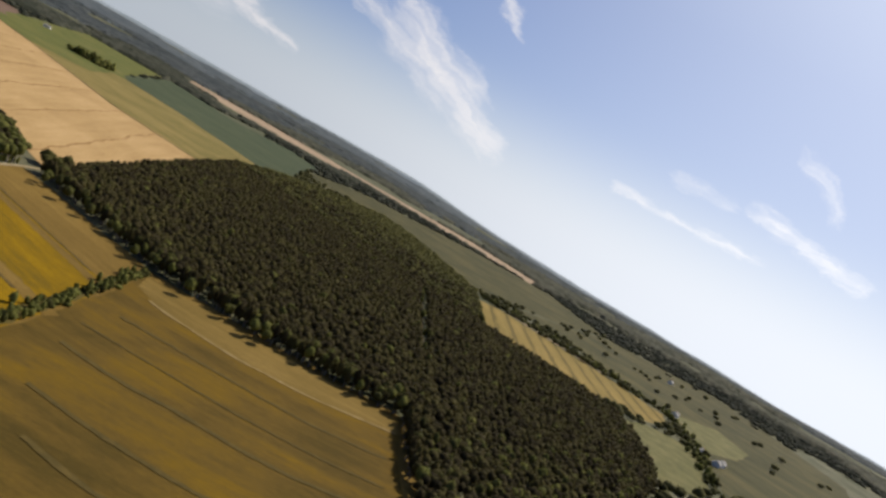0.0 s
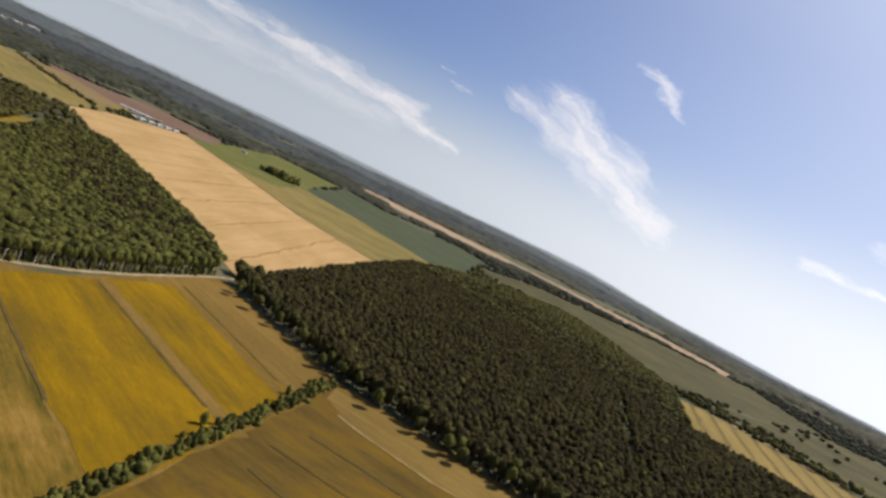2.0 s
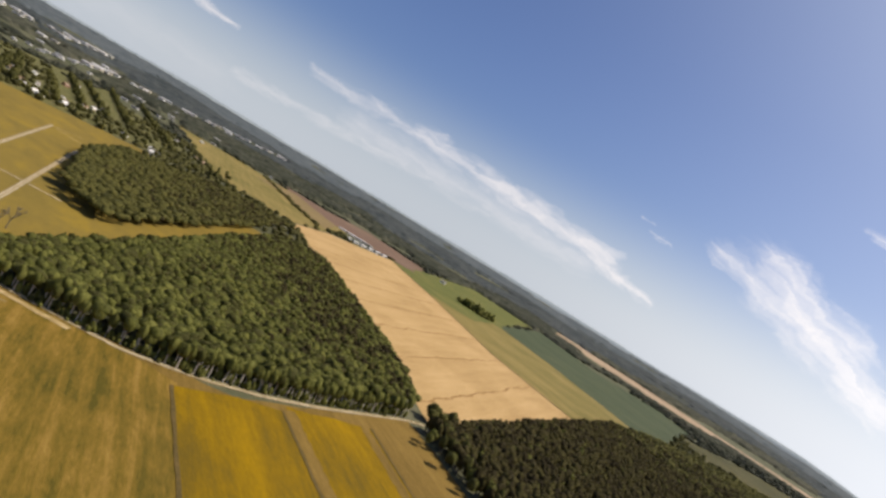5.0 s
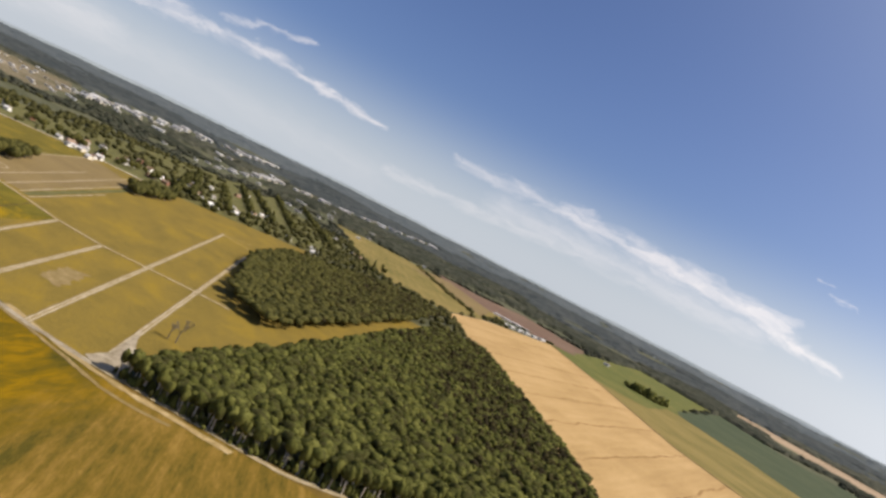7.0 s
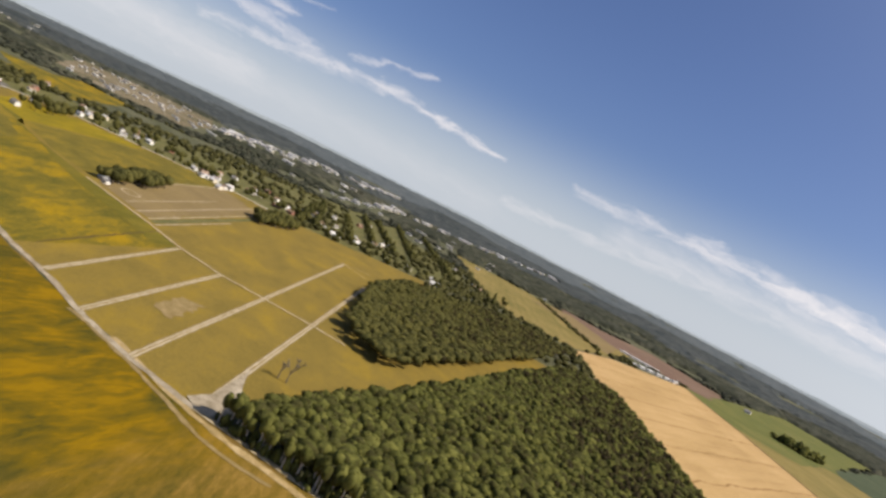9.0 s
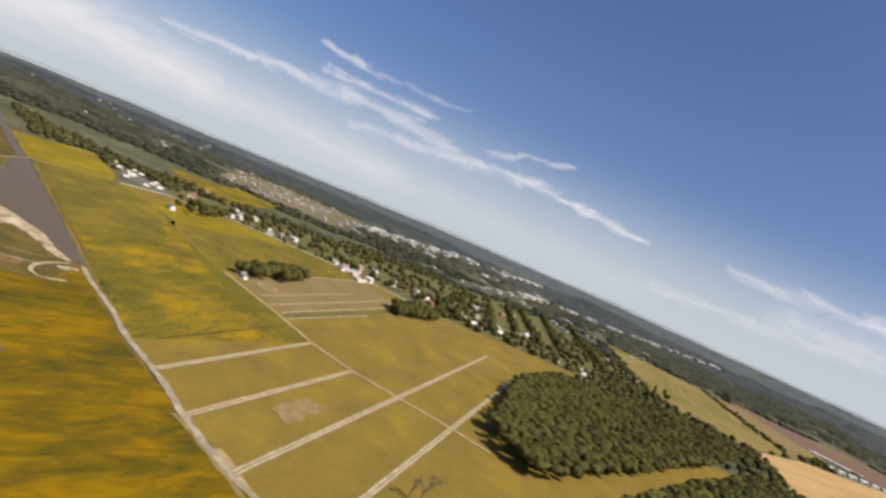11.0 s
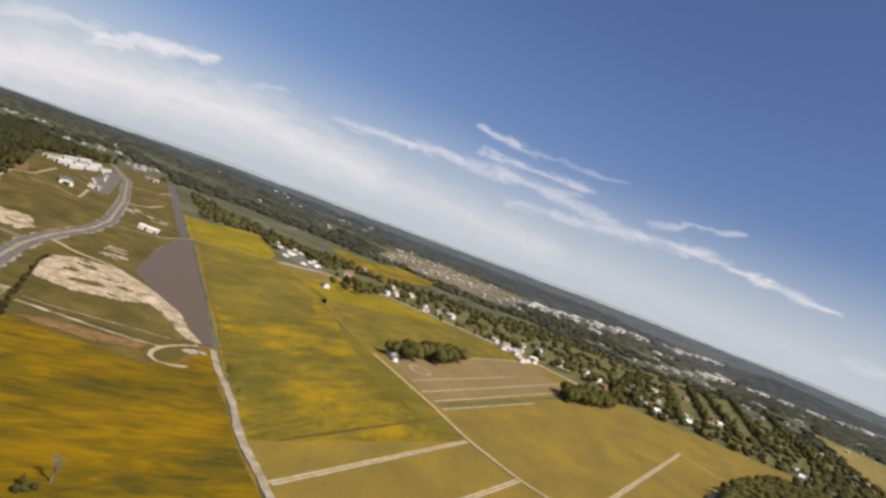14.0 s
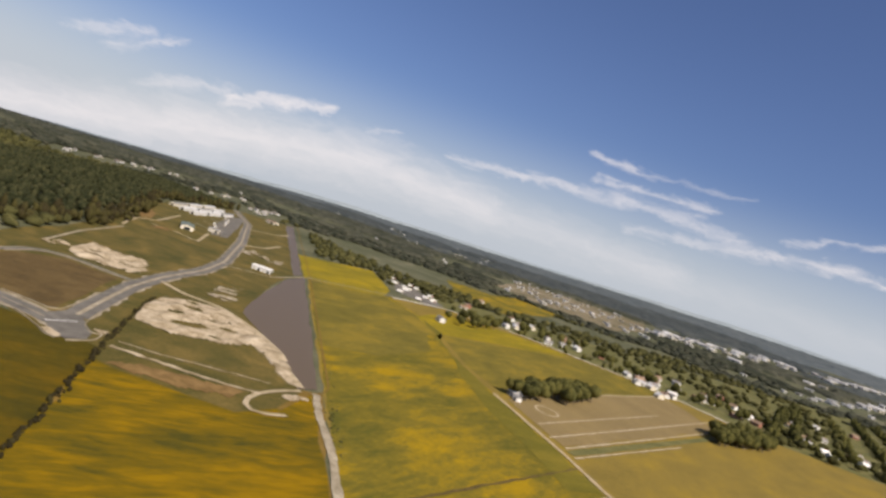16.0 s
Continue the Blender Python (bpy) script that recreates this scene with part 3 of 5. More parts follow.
FIELDS = [
    ("field_brown", [(-136, 364), (-49, 358), (27, 355), (38, 285), (70, 60), (-60, -20), (-112, 60), (-124, 170)], BROWN, 2, "brown and gold crop field with dark curved wheel tracks"),
    ("field_stubble", [(-268, 438), (-139, 372), (-134, 320), (-151, 328), (-261, 385), (-274, 392)], STUBBLE, 2, "tan stubble strip beside the dark pine wood"),
    ("field_yellow_east", [(-261, 385), (-151, 328), (-134, 320), (-130, 258), (-150, 266), (-269, 323), (-274, 330)], YELLOW, 3, "bright yellow flowering strip of a field"),
    ("field_yellow_west", [(-269, 323), (-150, 266), (-130, 258), (-125, 186), (-175, 210), (-280, 266), (-277, 300)], YELLOW, 3, "bright yellow flowering strip with a brown track beside it"),
    ("farmland", [(-600, 82), (-504, 119), (-404, 172), (-330, 232), (-276, 300), (-276, 440), (-139, 374), (36, 360), (90, 200), (90, -160), (-560, -160), (-548, 0)], STUBBLE, 1, "brown farmland below the flight path"),
    ("field_mixed", [(-282, 270), (-175, 209), (-124, 185), (-116, 150), (-108, 40), (-200, -60), (-400, -45), (-454, 47), (-549, 5), (-541, 22), (-545, 42), (-562, 64), (-560, 78), (-596, 79), (-504, 118), (-404, 171), (-352, 206), (-330, 231), (-296, 262)], BLEND, 2, "streaked brown field running into golden yellow bloom"),
    ("field_gold_south", [(-454, 47), (-400, -45), (-460, -120), (-548, -90), (-551, -8), (-549, 5)], RICH, 3, "golden and green field behind a dark hedge"),
    ("meadow", [(-371, 200), (-404, 175), (-504, 121), (-600, 82), (-935, -52), (-1030, 14), (-1100, 62), (-1122, 143), (-1100, 215), (-1066, 313), (-985, 400), (-975, 505), (-960, 620), (-840, 520), (-700, 640), (-660, 660), (-560, 480), (-470, 360), (-385, 236)], PLOTS, 1, "tan and yellow meadow crossed by dirt lanes"),
    ("meadow_west", [(-504, 123), (-600, 84), (-930, -48), (-1028, 12), (-960, 60), (-800, 120), (-737, 153), (-657, 196), (-611, 215)], MEADOW, 2, "yellow and olive meadow beside the long pond"),
    ("field_grain", [(-280, 466), (-334, 506), (-398, 548), (-612, 678), (-832, 817), (-905, 858), (-986, 1033), (-1025, 1298), (-754, 1122), (-502, 938), (-306, 850), (-264, 455)], GRAIN, 3, "ripe pale gold grain field with faint wheel tracks"),
    ("field_olive", [(-1025, 1300), (-754, 1124), (-502, 940), (-304, 852), (-250, 980), (-299, 1123), (-577, 1311), (-736, 1385), (-809, 1345), (-978, 1427)], OLIVE, 2, "olive crop strip beside the grain field"),
    ("field_green_strip", [(-1026, 1302), (-800, 1155), (-700, 1200), (-760, 1375), (-809, 1347), (-978, 1428)], FRESH, 4, "green crop strip beside the grain field"),
    ("field_deep_green", [(-775, 1448), (-736, 1387), (-577, 1313), (-300, 1123), (-310, 1250), (-385, 1780), (-496, 1900), (-670, 1850), (-960, 2040)], DEEP, 3, "deep green crop field"),
    ("field_fresh_green", [(-1031, 1310), (-978, 1429), (-809, 1347), (-736, 1388), (-776, 1446), (-964, 2000), (-1250, 2050)], FRESH, 2, "fresh green field with a row of bushes"),
    ("field_pale", [(-1040, 2330), (-682, 2230), (-375, 2220), (-111, 2070), (52, 2010), (274, 1870), (320, 2050), (90, 2300), (-122, 2340), (-422, 2420), (-800, 2560), (-1150, 2600)], PALE, 2, "long pale strip of fallow land"),
    ("field_reddish", [(-1600, 1400), (-1450, 1460), (-1420, 1640), (-1141, 1600), (-995, 1350), (-1071, 1306), (-1183, 1240), (-1360, 1260)], REDDISH, 2, "reddish brown ploughed field"),
    ("field_tan", [(-1079, 811), (-986, 807), (-915, 862), (-990, 1030), (-1012, 1058), (-1158, 1274), (-1380, 1235), (-1480, 1340), (-1640, 1260), (-1780, 1140), (-1330, 930)], OLIVE, 1, "tan and green field behind the wood"),
    ("bare_strip", [(-1437, 1178), (-1500, 1300), (-1470, 1360), (-1186, 1250), (-1025, 1066), (-1154, 1095), (-1351, 1186)], GARDEN, 3, "bare tan strip of land beside a hedge"),
    ("field_striped", [(84, 1000), (93, 782), (150, 750), (205, 738), (300, 752), (350, 800), (368, 872), (292, 935), (215, 975), (130, 1020)], STRIPED, 2, "yellow stubble field with dark stripes"),
    ("field_pasture", [(396, 925), (505, 1005), (525, 930), (462, 830), (402, 780), (388, 850)], LAWN, 2, "green pasture beyond the hedges"),
    ("field_rough", [(-300, 1420), (-130, 1425), (-60, 1345), (86, 1080), (140, 1150), (300, 1300), (420, 1500), (330, 1850), (60, 1900), (-250, 1790), (-360, 1560)], DUSK, 1, "dull olive rough pasture before the pale strip"),
    ("field_east", [(300, 1290), (420, 1480), (720, 1500), (820, 1150), (640, 820), (420, 640), (345, 600), (382, 760), (374, 885), (250, 1085), (150, 1135)], DUSK, 1, "dull olive pasture with few trees beyond the stubble"),
    ("field_yellow_far", [(-1115, -133), (-1245, -67), (-1086, -2), (-1000, 10), (-936, -56)], BRIGHT, 3, "yellow flowering field beside the canal"),
    ("field_edge", [(-136, 363), (-49, 357), (27, 354), (31, 333), (-18, 320), (-61, 318), (-106, 326), (-131, 342)], DRY, 3, "dry tan edge of the crop along the pine wood"),
    ("meadow_tan", [(-690, 48), (-760, 20), (-925, -44), (-1015, 10), (-962, 54), (-905, 88), (-867, 84), (-800, 98), (-720, 78)], FADED, 3, "tan grass beside the straight bank of the pond"),
    ("meadow_green", [(-1000, 46), (-960, 58), (-905, 92), (-867, 90), (-821, 113), (-760, 126), (-696, 150), (-638, 180), (-600, 196), (-614, 213), (-657, 193), (-737, 150), (-800, 122), (-960, 60)], SWARD, 4, "straight green strip of grass through the yellow meadow"),
    ("field_gold_far", [(-1400, 20), (-1763, 125), (-1701, 233), (-1471, 169), (-1380, 90)], MEADOW, 3, "gold and olive field behind the village"),
    ("garden_plots", [(-737, 162), (-672, 197), (-925, 343), (-985, 328), (-1020, 312), (-860, 222)], GARDEN, 4, "bare tan garden plots beside the drive"),
    ("meadow_olive", [(-745, 158), (-800, 126), (-892, 92), (-952, 135), (-1050, 208), (-1078, 219), (-1062, 300), (-1018, 308), (-866, 222), (-800, 186)], FADED, 2, "olive and yellow meadow before the village street"),
    ("field_yellow_middle", [(-957, 56), (-1062, 74), (-1090, 150), (-1080, 215), (-1050, 205), (-952, 131), (-892, 88)], BRIGHT, 3, "yellow flowering wedge in the meadow"),
    ("field_olive_far", [(-1600, -8), (-1610, 180), (-1306, 130), (-1375, 44)], MEADOW, 2, "olive field behind the houses"),
    ("building_land", [(-1990, 60), (-2668, 110), (-2730, 320), (-2700, 550), (-2250, 480), (-1840, 350), (-1860, 190)], STRIPPED, 2, "pale stripped building land before the town"),
    ("site_ground", [(-540, -12), (-560, -60), (-600, -130), (-690, -165), (-760, -182), (-900, -240), (-1180, -360), (-1460, -390), (-1530, -312), (-930, -63), (-884, -56), (-800, -36), (-700, -4), (-640, 45), (-596, 74), (-560, 76), (-540, 68), (-535, 20)], HEATH, 2, "rough brown and green building land round the new roads"),
    ("village_green", [(-1030, 16), (-1100, 64), (-1122, 145), (-1100, 217), (-1064, 315), (-985, 402), (-975, 505), (-985, 620), (-1120, 800), (-1400, 900), (-1700, 800), (-1500, 500), (-1330, 250), (-1240, 40)], LAWN, 1, "mown lawns and gardens of the village"),
    ("lawn_north", [(-1045, 510), (-1390, 628), (-1560, 738), (-1130, 584)], LAWN, 2, "long green garden between tree rows"),
    ("lawn_middle", [(-1131, 590), (-1570, 750), (-1600, 792), (-1131, 625)], LAWN, 2, "narrow green garden between tree rows"),
    ("lawn_south", [(-1131, 630), (-1600, 800), (-1720, 905), (-1131, 664)], LAWN, 2, "narrow green garden between dark tree rows"),
    ("field_green", [(262, 700), (258, 600), (250, 508), (292, 548), (326, 592), (366, 741), (340, 748), (300, 738)], LAWN, 2, "green pasture beside the pine wood"),
]
for name_, corners_, mat_, layer_, label_ in FIELDS:
    patch(name_, corners_, mat_, layer_, label_)

# ---- roads and lanes ----
MAIN = [(-596, 80), (-570, 91), (-539, 107), (-504, 121), (-465, 143), (-436, 155), (-404, 173), (-373, 196), (-351, 215), (-330, 233), (-305, 255), (-290, 285), (-281, 318), (-277, 355), (-276, 437), (-272, 455)]


def shifted(line, off):
    out_ = []
    for i, (x, y) in enumerate(line):
        a, c = line[max(0, i - 1)], line[min(len(line) - 1, i + 1)]
        dx, dy = c[0] - a[0], c[1] - a[1]
        n = math.hypot(dx, dy)
        out_.append((x - dy / n * off, y + dx / n * off))
    return out_


def lane(name, line, width, label, layer=5, base=TRACK):
    """A dirt lane with two paler wheel ruts."""
    ribbon(name, line, width, base, layer, label, 0.22, category="lane", step=4.0)
    for off in (-0.24, 0.24):
        ribbon("wheel_rut", shifted(line, off * width), width * 0.28, RUT, layer + 0.6, "pale wheel rut worn into a dirt lane", 0.4, category="track", step=4.0)


lane("dirt_road", MAIN[:8], 3.3, "pale dirt farm road across the fields", 6, VERGE)
lane("dirt_road_by_wood", MAIN[7:], 3.4, "worn dirt road along the edge of the wood", 6, WORN)
for a_, b_ in (((-477, 139), (-611, 215)), ((-439, 155), (-579, 239)), ((-375, 198), (-734, 414)), ((-404, 174), (-559, 266)), ((-559, 266), (-826, 424))):
    lane("dirt_lane", [a_, b_], 3.6, "pale dirt lane between meadow plots", base=WORN)
ribbon("dirt_lane", [(-826, 424), (-822, 457)], 2.4, TRACK, 5, "narrow worn lane beside the wood", category="lane")
lane("dirt_drive", [(-737, 153), (-657, 196), (-614, 216), (-580, 240), (-559, 266), (-536, 293), (-516, 312)], 3.0, "pale dirt drive to a group of trees", 7)
ribbon("hedge_bank", [(-127, 150), (-132, 214), (-136, 286), (-140, 368)], 7.0, HEATH, 5, "grassy bank under the hedge", 0.3, category="bank")
ribbon("field_ditch", [(-1025, 1300), (-754, 1123), (-502, 939), (-306, 851)], 4.0, FURROW, 7, "dark ditch along the outer edge of the grain field", 0.4, category="ditch")
SOFT = earth("soft_track", (0.055, 0.042, 0.011), (0.072, 0.052, 0.013), (0.095, 0.066, 0.016), 6.0, 0.8)
patch("lane_apron", [(-370, 197), (-382, 194), (-390, 206), (-430, 231), (-414, 224), (-388, 216), (-368, 207)], VERGE, 8, "pale bare corner where lane and road meet", 0.25, 3.0, "bare ground")
ribbon("field_track", [(-118, 331), (-106, 326), (-61, 318), (-18, 320), (30, 333)], 1.6, WORN, 5, "pale curved wheel track in the field", 0.5, category="track")
for a_, b_ in (((-280, 266), (-175, 210)), ((-269, 323), (-150, 266)), ((-261, 385), (-151, 328))):
    ribbon("field_track", [a_, b_], 1.7, FURROW, 5, "dark worn track between two field strips", 0.35, category="track")
ribbon("stubble_band", [(-271, 328), (-150, 270), (-127, 260)], 8.0, STUBBLE, 4, "tan band of stubble beside the yellow strip", 0.2, category="field", step=3.0)
ribbon("stubble_band", [(-263, 380), (-151, 322), (-134, 313)], 6.0, STUBBLE, 4, "tan band of stubble beside the yellow strip", 0.2, category="field", step=3.0)
for line_, w_ in (([(-112, 244), (-82, 238), (-58, 239), (-28, 236), (-5, 237), (30, 245)], 1.3), ([(-99, 206), (-77, 201), (-56, 198), (-30, 196), (10, 200)], 1.2), ([(-114, 294), (-77, 292), (-42, 290), (-10, 290), (29, 297)], 1.1), ([(-81, 179), (-57, 172), (-20, 168), (20, 168)], 1.2), ([(-118, 268), (-80, 265), (-40, 262), (0, 263), (32, 268)], 0.8)):
    ribbon("field_track", line_, w_ * 2.0, SOFT, 5, "dark curved wheel track in the brown crop", 0.3, category="track", step=4.0)

# ---- water ----
WATER, wt_, wb_ = material("pond_water", 0.4, spec=0.09)
wb_.inputs["Base Color"].default_value = (0.102, 0.074, 0.045, 1)
ripple_ = node(wt_, "ShaderNodeBump", Strength=0.15, Distance=0.1, Height=noisy(wt_, places(wt_, 0, 3, 3), 1.0, 3))
wt_.links.new(ripple_.outputs[0], wb_.inputs["Normal"])
patch("pond", [(-884, -54), (-939, -57), (-604, 78), (-593, 72), (-638, 46), (-696, -5), (-725, -15), (-796, -34)], WATER, 4, "long brown pond beside a straight bank", category="pond", rough_edge=0.8)
patch("canal", [(-1500, -309), (-1545, -312), (-945, -62), (-922, -62)], WATER, 4, "narrow brown canal beyond the pond", category="canal")

# ---- woods ----
WOOD_PINE = [(-262, 444), (-139, 381), (-49, 364), (30, 361), (40, 292), (50, 240), (140, 300), (235, 490), (247, 560), (252, 640), (240, 690), (205, 716), (150, 740), (93, 766), (61, 800), (-34, 855), (-184, 919), (-328, 988), (-313, 833), (-264, 460)]
WOOD_BELT = [(-326, 994), (-184, 922), (-34, 858), (61, 803), (90, 780), (82, 1015), (60, 1070), (-60, 1320), (-130, 1395), (-220, 1300), (-300, 1150)]
WOOD_BROAD = [(-368, 206), (-345, 226), (-319, 249), (-296, 282), (-288, 320), (-284, 360), (-284, 440), (-289, 462), (-334, 500), (-398, 546), (-487, 602), (-651, 703), (-688, 672), (-680, 646), (-574, 493), (-478, 369), (-390, 241)]
WOOD_LANE = [(-512, 318), (-490, 335), (-553, 426), (-680, 602), (-808, 768), (-888, 720), (-850, 600), (-836, 508), (-722, 412), (-560, 327)]


def wood(name, poly, spacing, tall, shapes, mat, seed, label, base=0.55, wide=0.9, ride=None, dark=None):
    pts = scatter(poly, spacing, seed)
    if ride:
        (x0, y0), (x1, y1) = ride
        n = math.hypot(x1 - x0, y1 - y0)
        k = ((pts[:, 0] - x0) * (x1 - x0) + (pts[:, 1] - y0) * (y1 - y0)) / n / n
        d = abs((pts[:, 0] - x0) * (y1 - y0) - (pts[:, 1] - y0) * (x1 - x0)) / n
        pts = pts[(k < 0) | (k > 1) | (d > 4.2)]
    rng = np.random.default_rng(seed + 1)
    h = tall * (0.86 + 0.3 * rng.beta(2.0, 3.0, len(pts)))
    r = spacing * wide * (0.55 + 0.95 * rng.beta(1.6, 2.6, len(pts)))
    if dark:
        off = rng.normal(scale=38.0, size=pts.shape)
        d = inside(dark, pts[:, 0] + off[:, 0], pts[:, 1] + off[:, 1]) & (rng.uniform(size=len(pts)) < 0.66)
        mass(name, pts[d], h[d] * 1.04, r[d] * 0.92, PINE, NEEDLE, seed + 3, base, "dark pines standing among the broadleaf trees", "wood")
        pts, h, r = pts[~d], h[~d], r[~d]
    return mass(name, pts, h, r, shapes, mat, seed + 2, base, label, "wood")


wood("broadleaf_wood", WOOD_BROAD, 4.7, 12.5, BROAD, LEAF, 11, "dense sunlit broadleaf wood with pale trunks at its edge",
     dark=[(-280, 470), (-334, 510), (-398, 556), (-487, 612), (-660, 715), (-700, 672), (-680, 640), (-600, 545), (-490, 480), (-380, 425), (-275, 410)])
wood("lane_wood", WOOD_LANE, 5.5, 12.5, BROAD, DARK_LEAF, 14, "dark green wood beside the dirt lanes",
     dark=[(-553, 420), (-680, 592), (-812, 778), (-900, 720), (-860, 600), (-780, 580), (-640, 455)])
wood("pine_wood", WOOD_PINE, 5.2, 12.5, PINE, NEEDLE, 17, "large dark pine wood", base=0.42, ride=((8, 795), (31, 503)))
wood("mixed_wood", WOOD_BELT, 6.0, 13.0, FAR, DARK_LEAF, 20, "mixed wood behind the pines", dark=[(-300, 1000), (-120, 900), (60, 815), (88, 790), (80, 900), (-40, 1010), (-160, 1150), (-260, 1100)])


def along(line, step, side, seed):
    rng = np.random.default_rng(seed)
    out_ = []
    for (x, y), (u, v) in zip(line, line[1:]):
        n = max(1, int(math.hypot(u - x, v - y) / step))
        k = (np.arange(n) + rng.uniform(0, 1, n)) / n
        out_.append(np.stack([x + (u - x) * k, y + (v - y) * k], 1) + rng.normal(scale=side, size=(n, 2)))
    return np.concatenate(out_)


def understorey(poly_line, depth, step, seed, label):
    pts = np.concatenate([along(poly_line, step, depth, seed + k) for k in range(2)])
    rng = np.random.default_rng(seed)
    return mass("undergrowth", pts, rng.uniform(1.5, 6.5, len(pts)), rng.uniform(0.8, 1.6, len(pts)), BROAD, LEAF, seed, 0.0, label, "undergrowth")


# ---- the building land beside the pond ----
NEW_ROAD = [(-574, -27), (-610, -40), (-658, -57), (-712, -70), (-784, -81), (-856, -101), (-1026, -168), (-1270, -277), (-1450, -388)]
ribbon("road_verge", NEW_ROAD, 12.5, VERGE, 4, "pale bare verge of the new road", 0.25, category="verge")
ribbon("new_road", shifted(NEW_ROAD, 3.3), 4.4, ASPHALT, 6, "new grey asphalt road with a sandy middle strip", 0.06)
ribbon("new_road_twin", shifted(NEW_ROAD, -3.3), 4.4, ASPHALT, 6, "second lane of the new grey asphalt road", 0.06)
ribbon("side_road_verge", [(-633, -121), (-662, -123), (-672, -108), (-672, -83), (-672, -62)], 6.5, VERGE, 5, "pale bare verge of the curved side road", category="verge")
ribbon("side_road", [(-600, -118), (-633, -121), (-662, -123), (-672, -108), (-672, -83), (-672, -62)], 3.6, ASPHALT, 7, "curved grey asphalt side road")
SOUTH_ROAD = [(-566, -100), (-563, -70), (-562, -53), (-561, -40), (-559, -28), (-556, -16)]
ribbon("south_road_verge", SOUTH_ROAD, 15.0, VERGE, 4, "pale bare verge at the junction", 0.2, category="verge")
ribbon("south_road", shifted(SOUTH_ROAD, 2.9), 5.0, ASPHALT, 6, "grey asphalt road leading to the junction", 0.06)
ribbon("south_road_twin", shifted(SOUTH_ROAD, -2.9), 5.0, ASPHALT, 6, "second lane of the asphalt road leading to the junction", 0.06)
patch("junction", [(-555, -27), (-566, -34), (-574, -33), (-577, -25), (-568, -17), (-562, -9), (-552, -4), (-544, -8), (-547, -17)], ASPHALT, 8, "grey asphalt road junction with white crossing bars", 0.3, category="junction")


def crossing(x, y, turn, n=7):
    top = new("road_marking")
    top.matrix_basis = pose(x, y, 0.5, 0, 0, turn)
    tagged(top, "white crossing bars painted on the asphalt junction", "road marking", "road markings")
    for i in range(n):
        bm = bmesh.new()
        bmesh.ops.create_cube(bm, size=1.0, matrix=Matrix.Translation(((i - n / 2) * 1.6, 0, 0)) @ Matrix.Diagonal((0.7, 1.4, 0.02, 1)))
        part("bar", bm, WHITE, top)


crossing(-562, -23, 157, 9)


def kerb(line, width=0.35, height=0.18, label="pale concrete kerb along the junction"):
    bm = bmesh.new()
    rows = []
    for i, (x, y) in enumerate(line):
        a, c = line[max(0, i - 1)], line[min(len(line) - 1, i + 1)]
        dx, dy = c[0] - a[0], c[1] - a[1]
        n = math.hypot(dx, dy)
        px, py = -dy / n * width / 2, dx / n * width / 2
        rows.append([bm.verts.new((x + sx * px, y + sx * py, z)) for sx, z in ((1, 0.1), (1, 0.46 + height), (-1, 0.46 + height), (-1, 0.1))])
    for a, b in zip(rows, rows[1:]):
        for k in range(3):
            bm.faces.new((a[k], a[k + 1], b[k + 1], b[k]))
    bm.faces.new(rows[0])
    bm.faces.new(rows[-1][::-1])
    tagged(part("kerb", bm, VERGE), label, "kerb", kind="structure")


kerb([(-590, -27), (-573, -20), (-567, -16.5), (-561, -9.5), (-564, -6)])
kerb([(-564, -5.5), (-556, -2.8), (-551, -3), (-543, -6.5)])
kerb([(-554, -40), (-550, -30), (-546, -22), (-542, -16), (-541, -10)])
kerb([(-571, -62), (-571.5, -48), (-571, -38), (-575, -35), (-590, -39)])


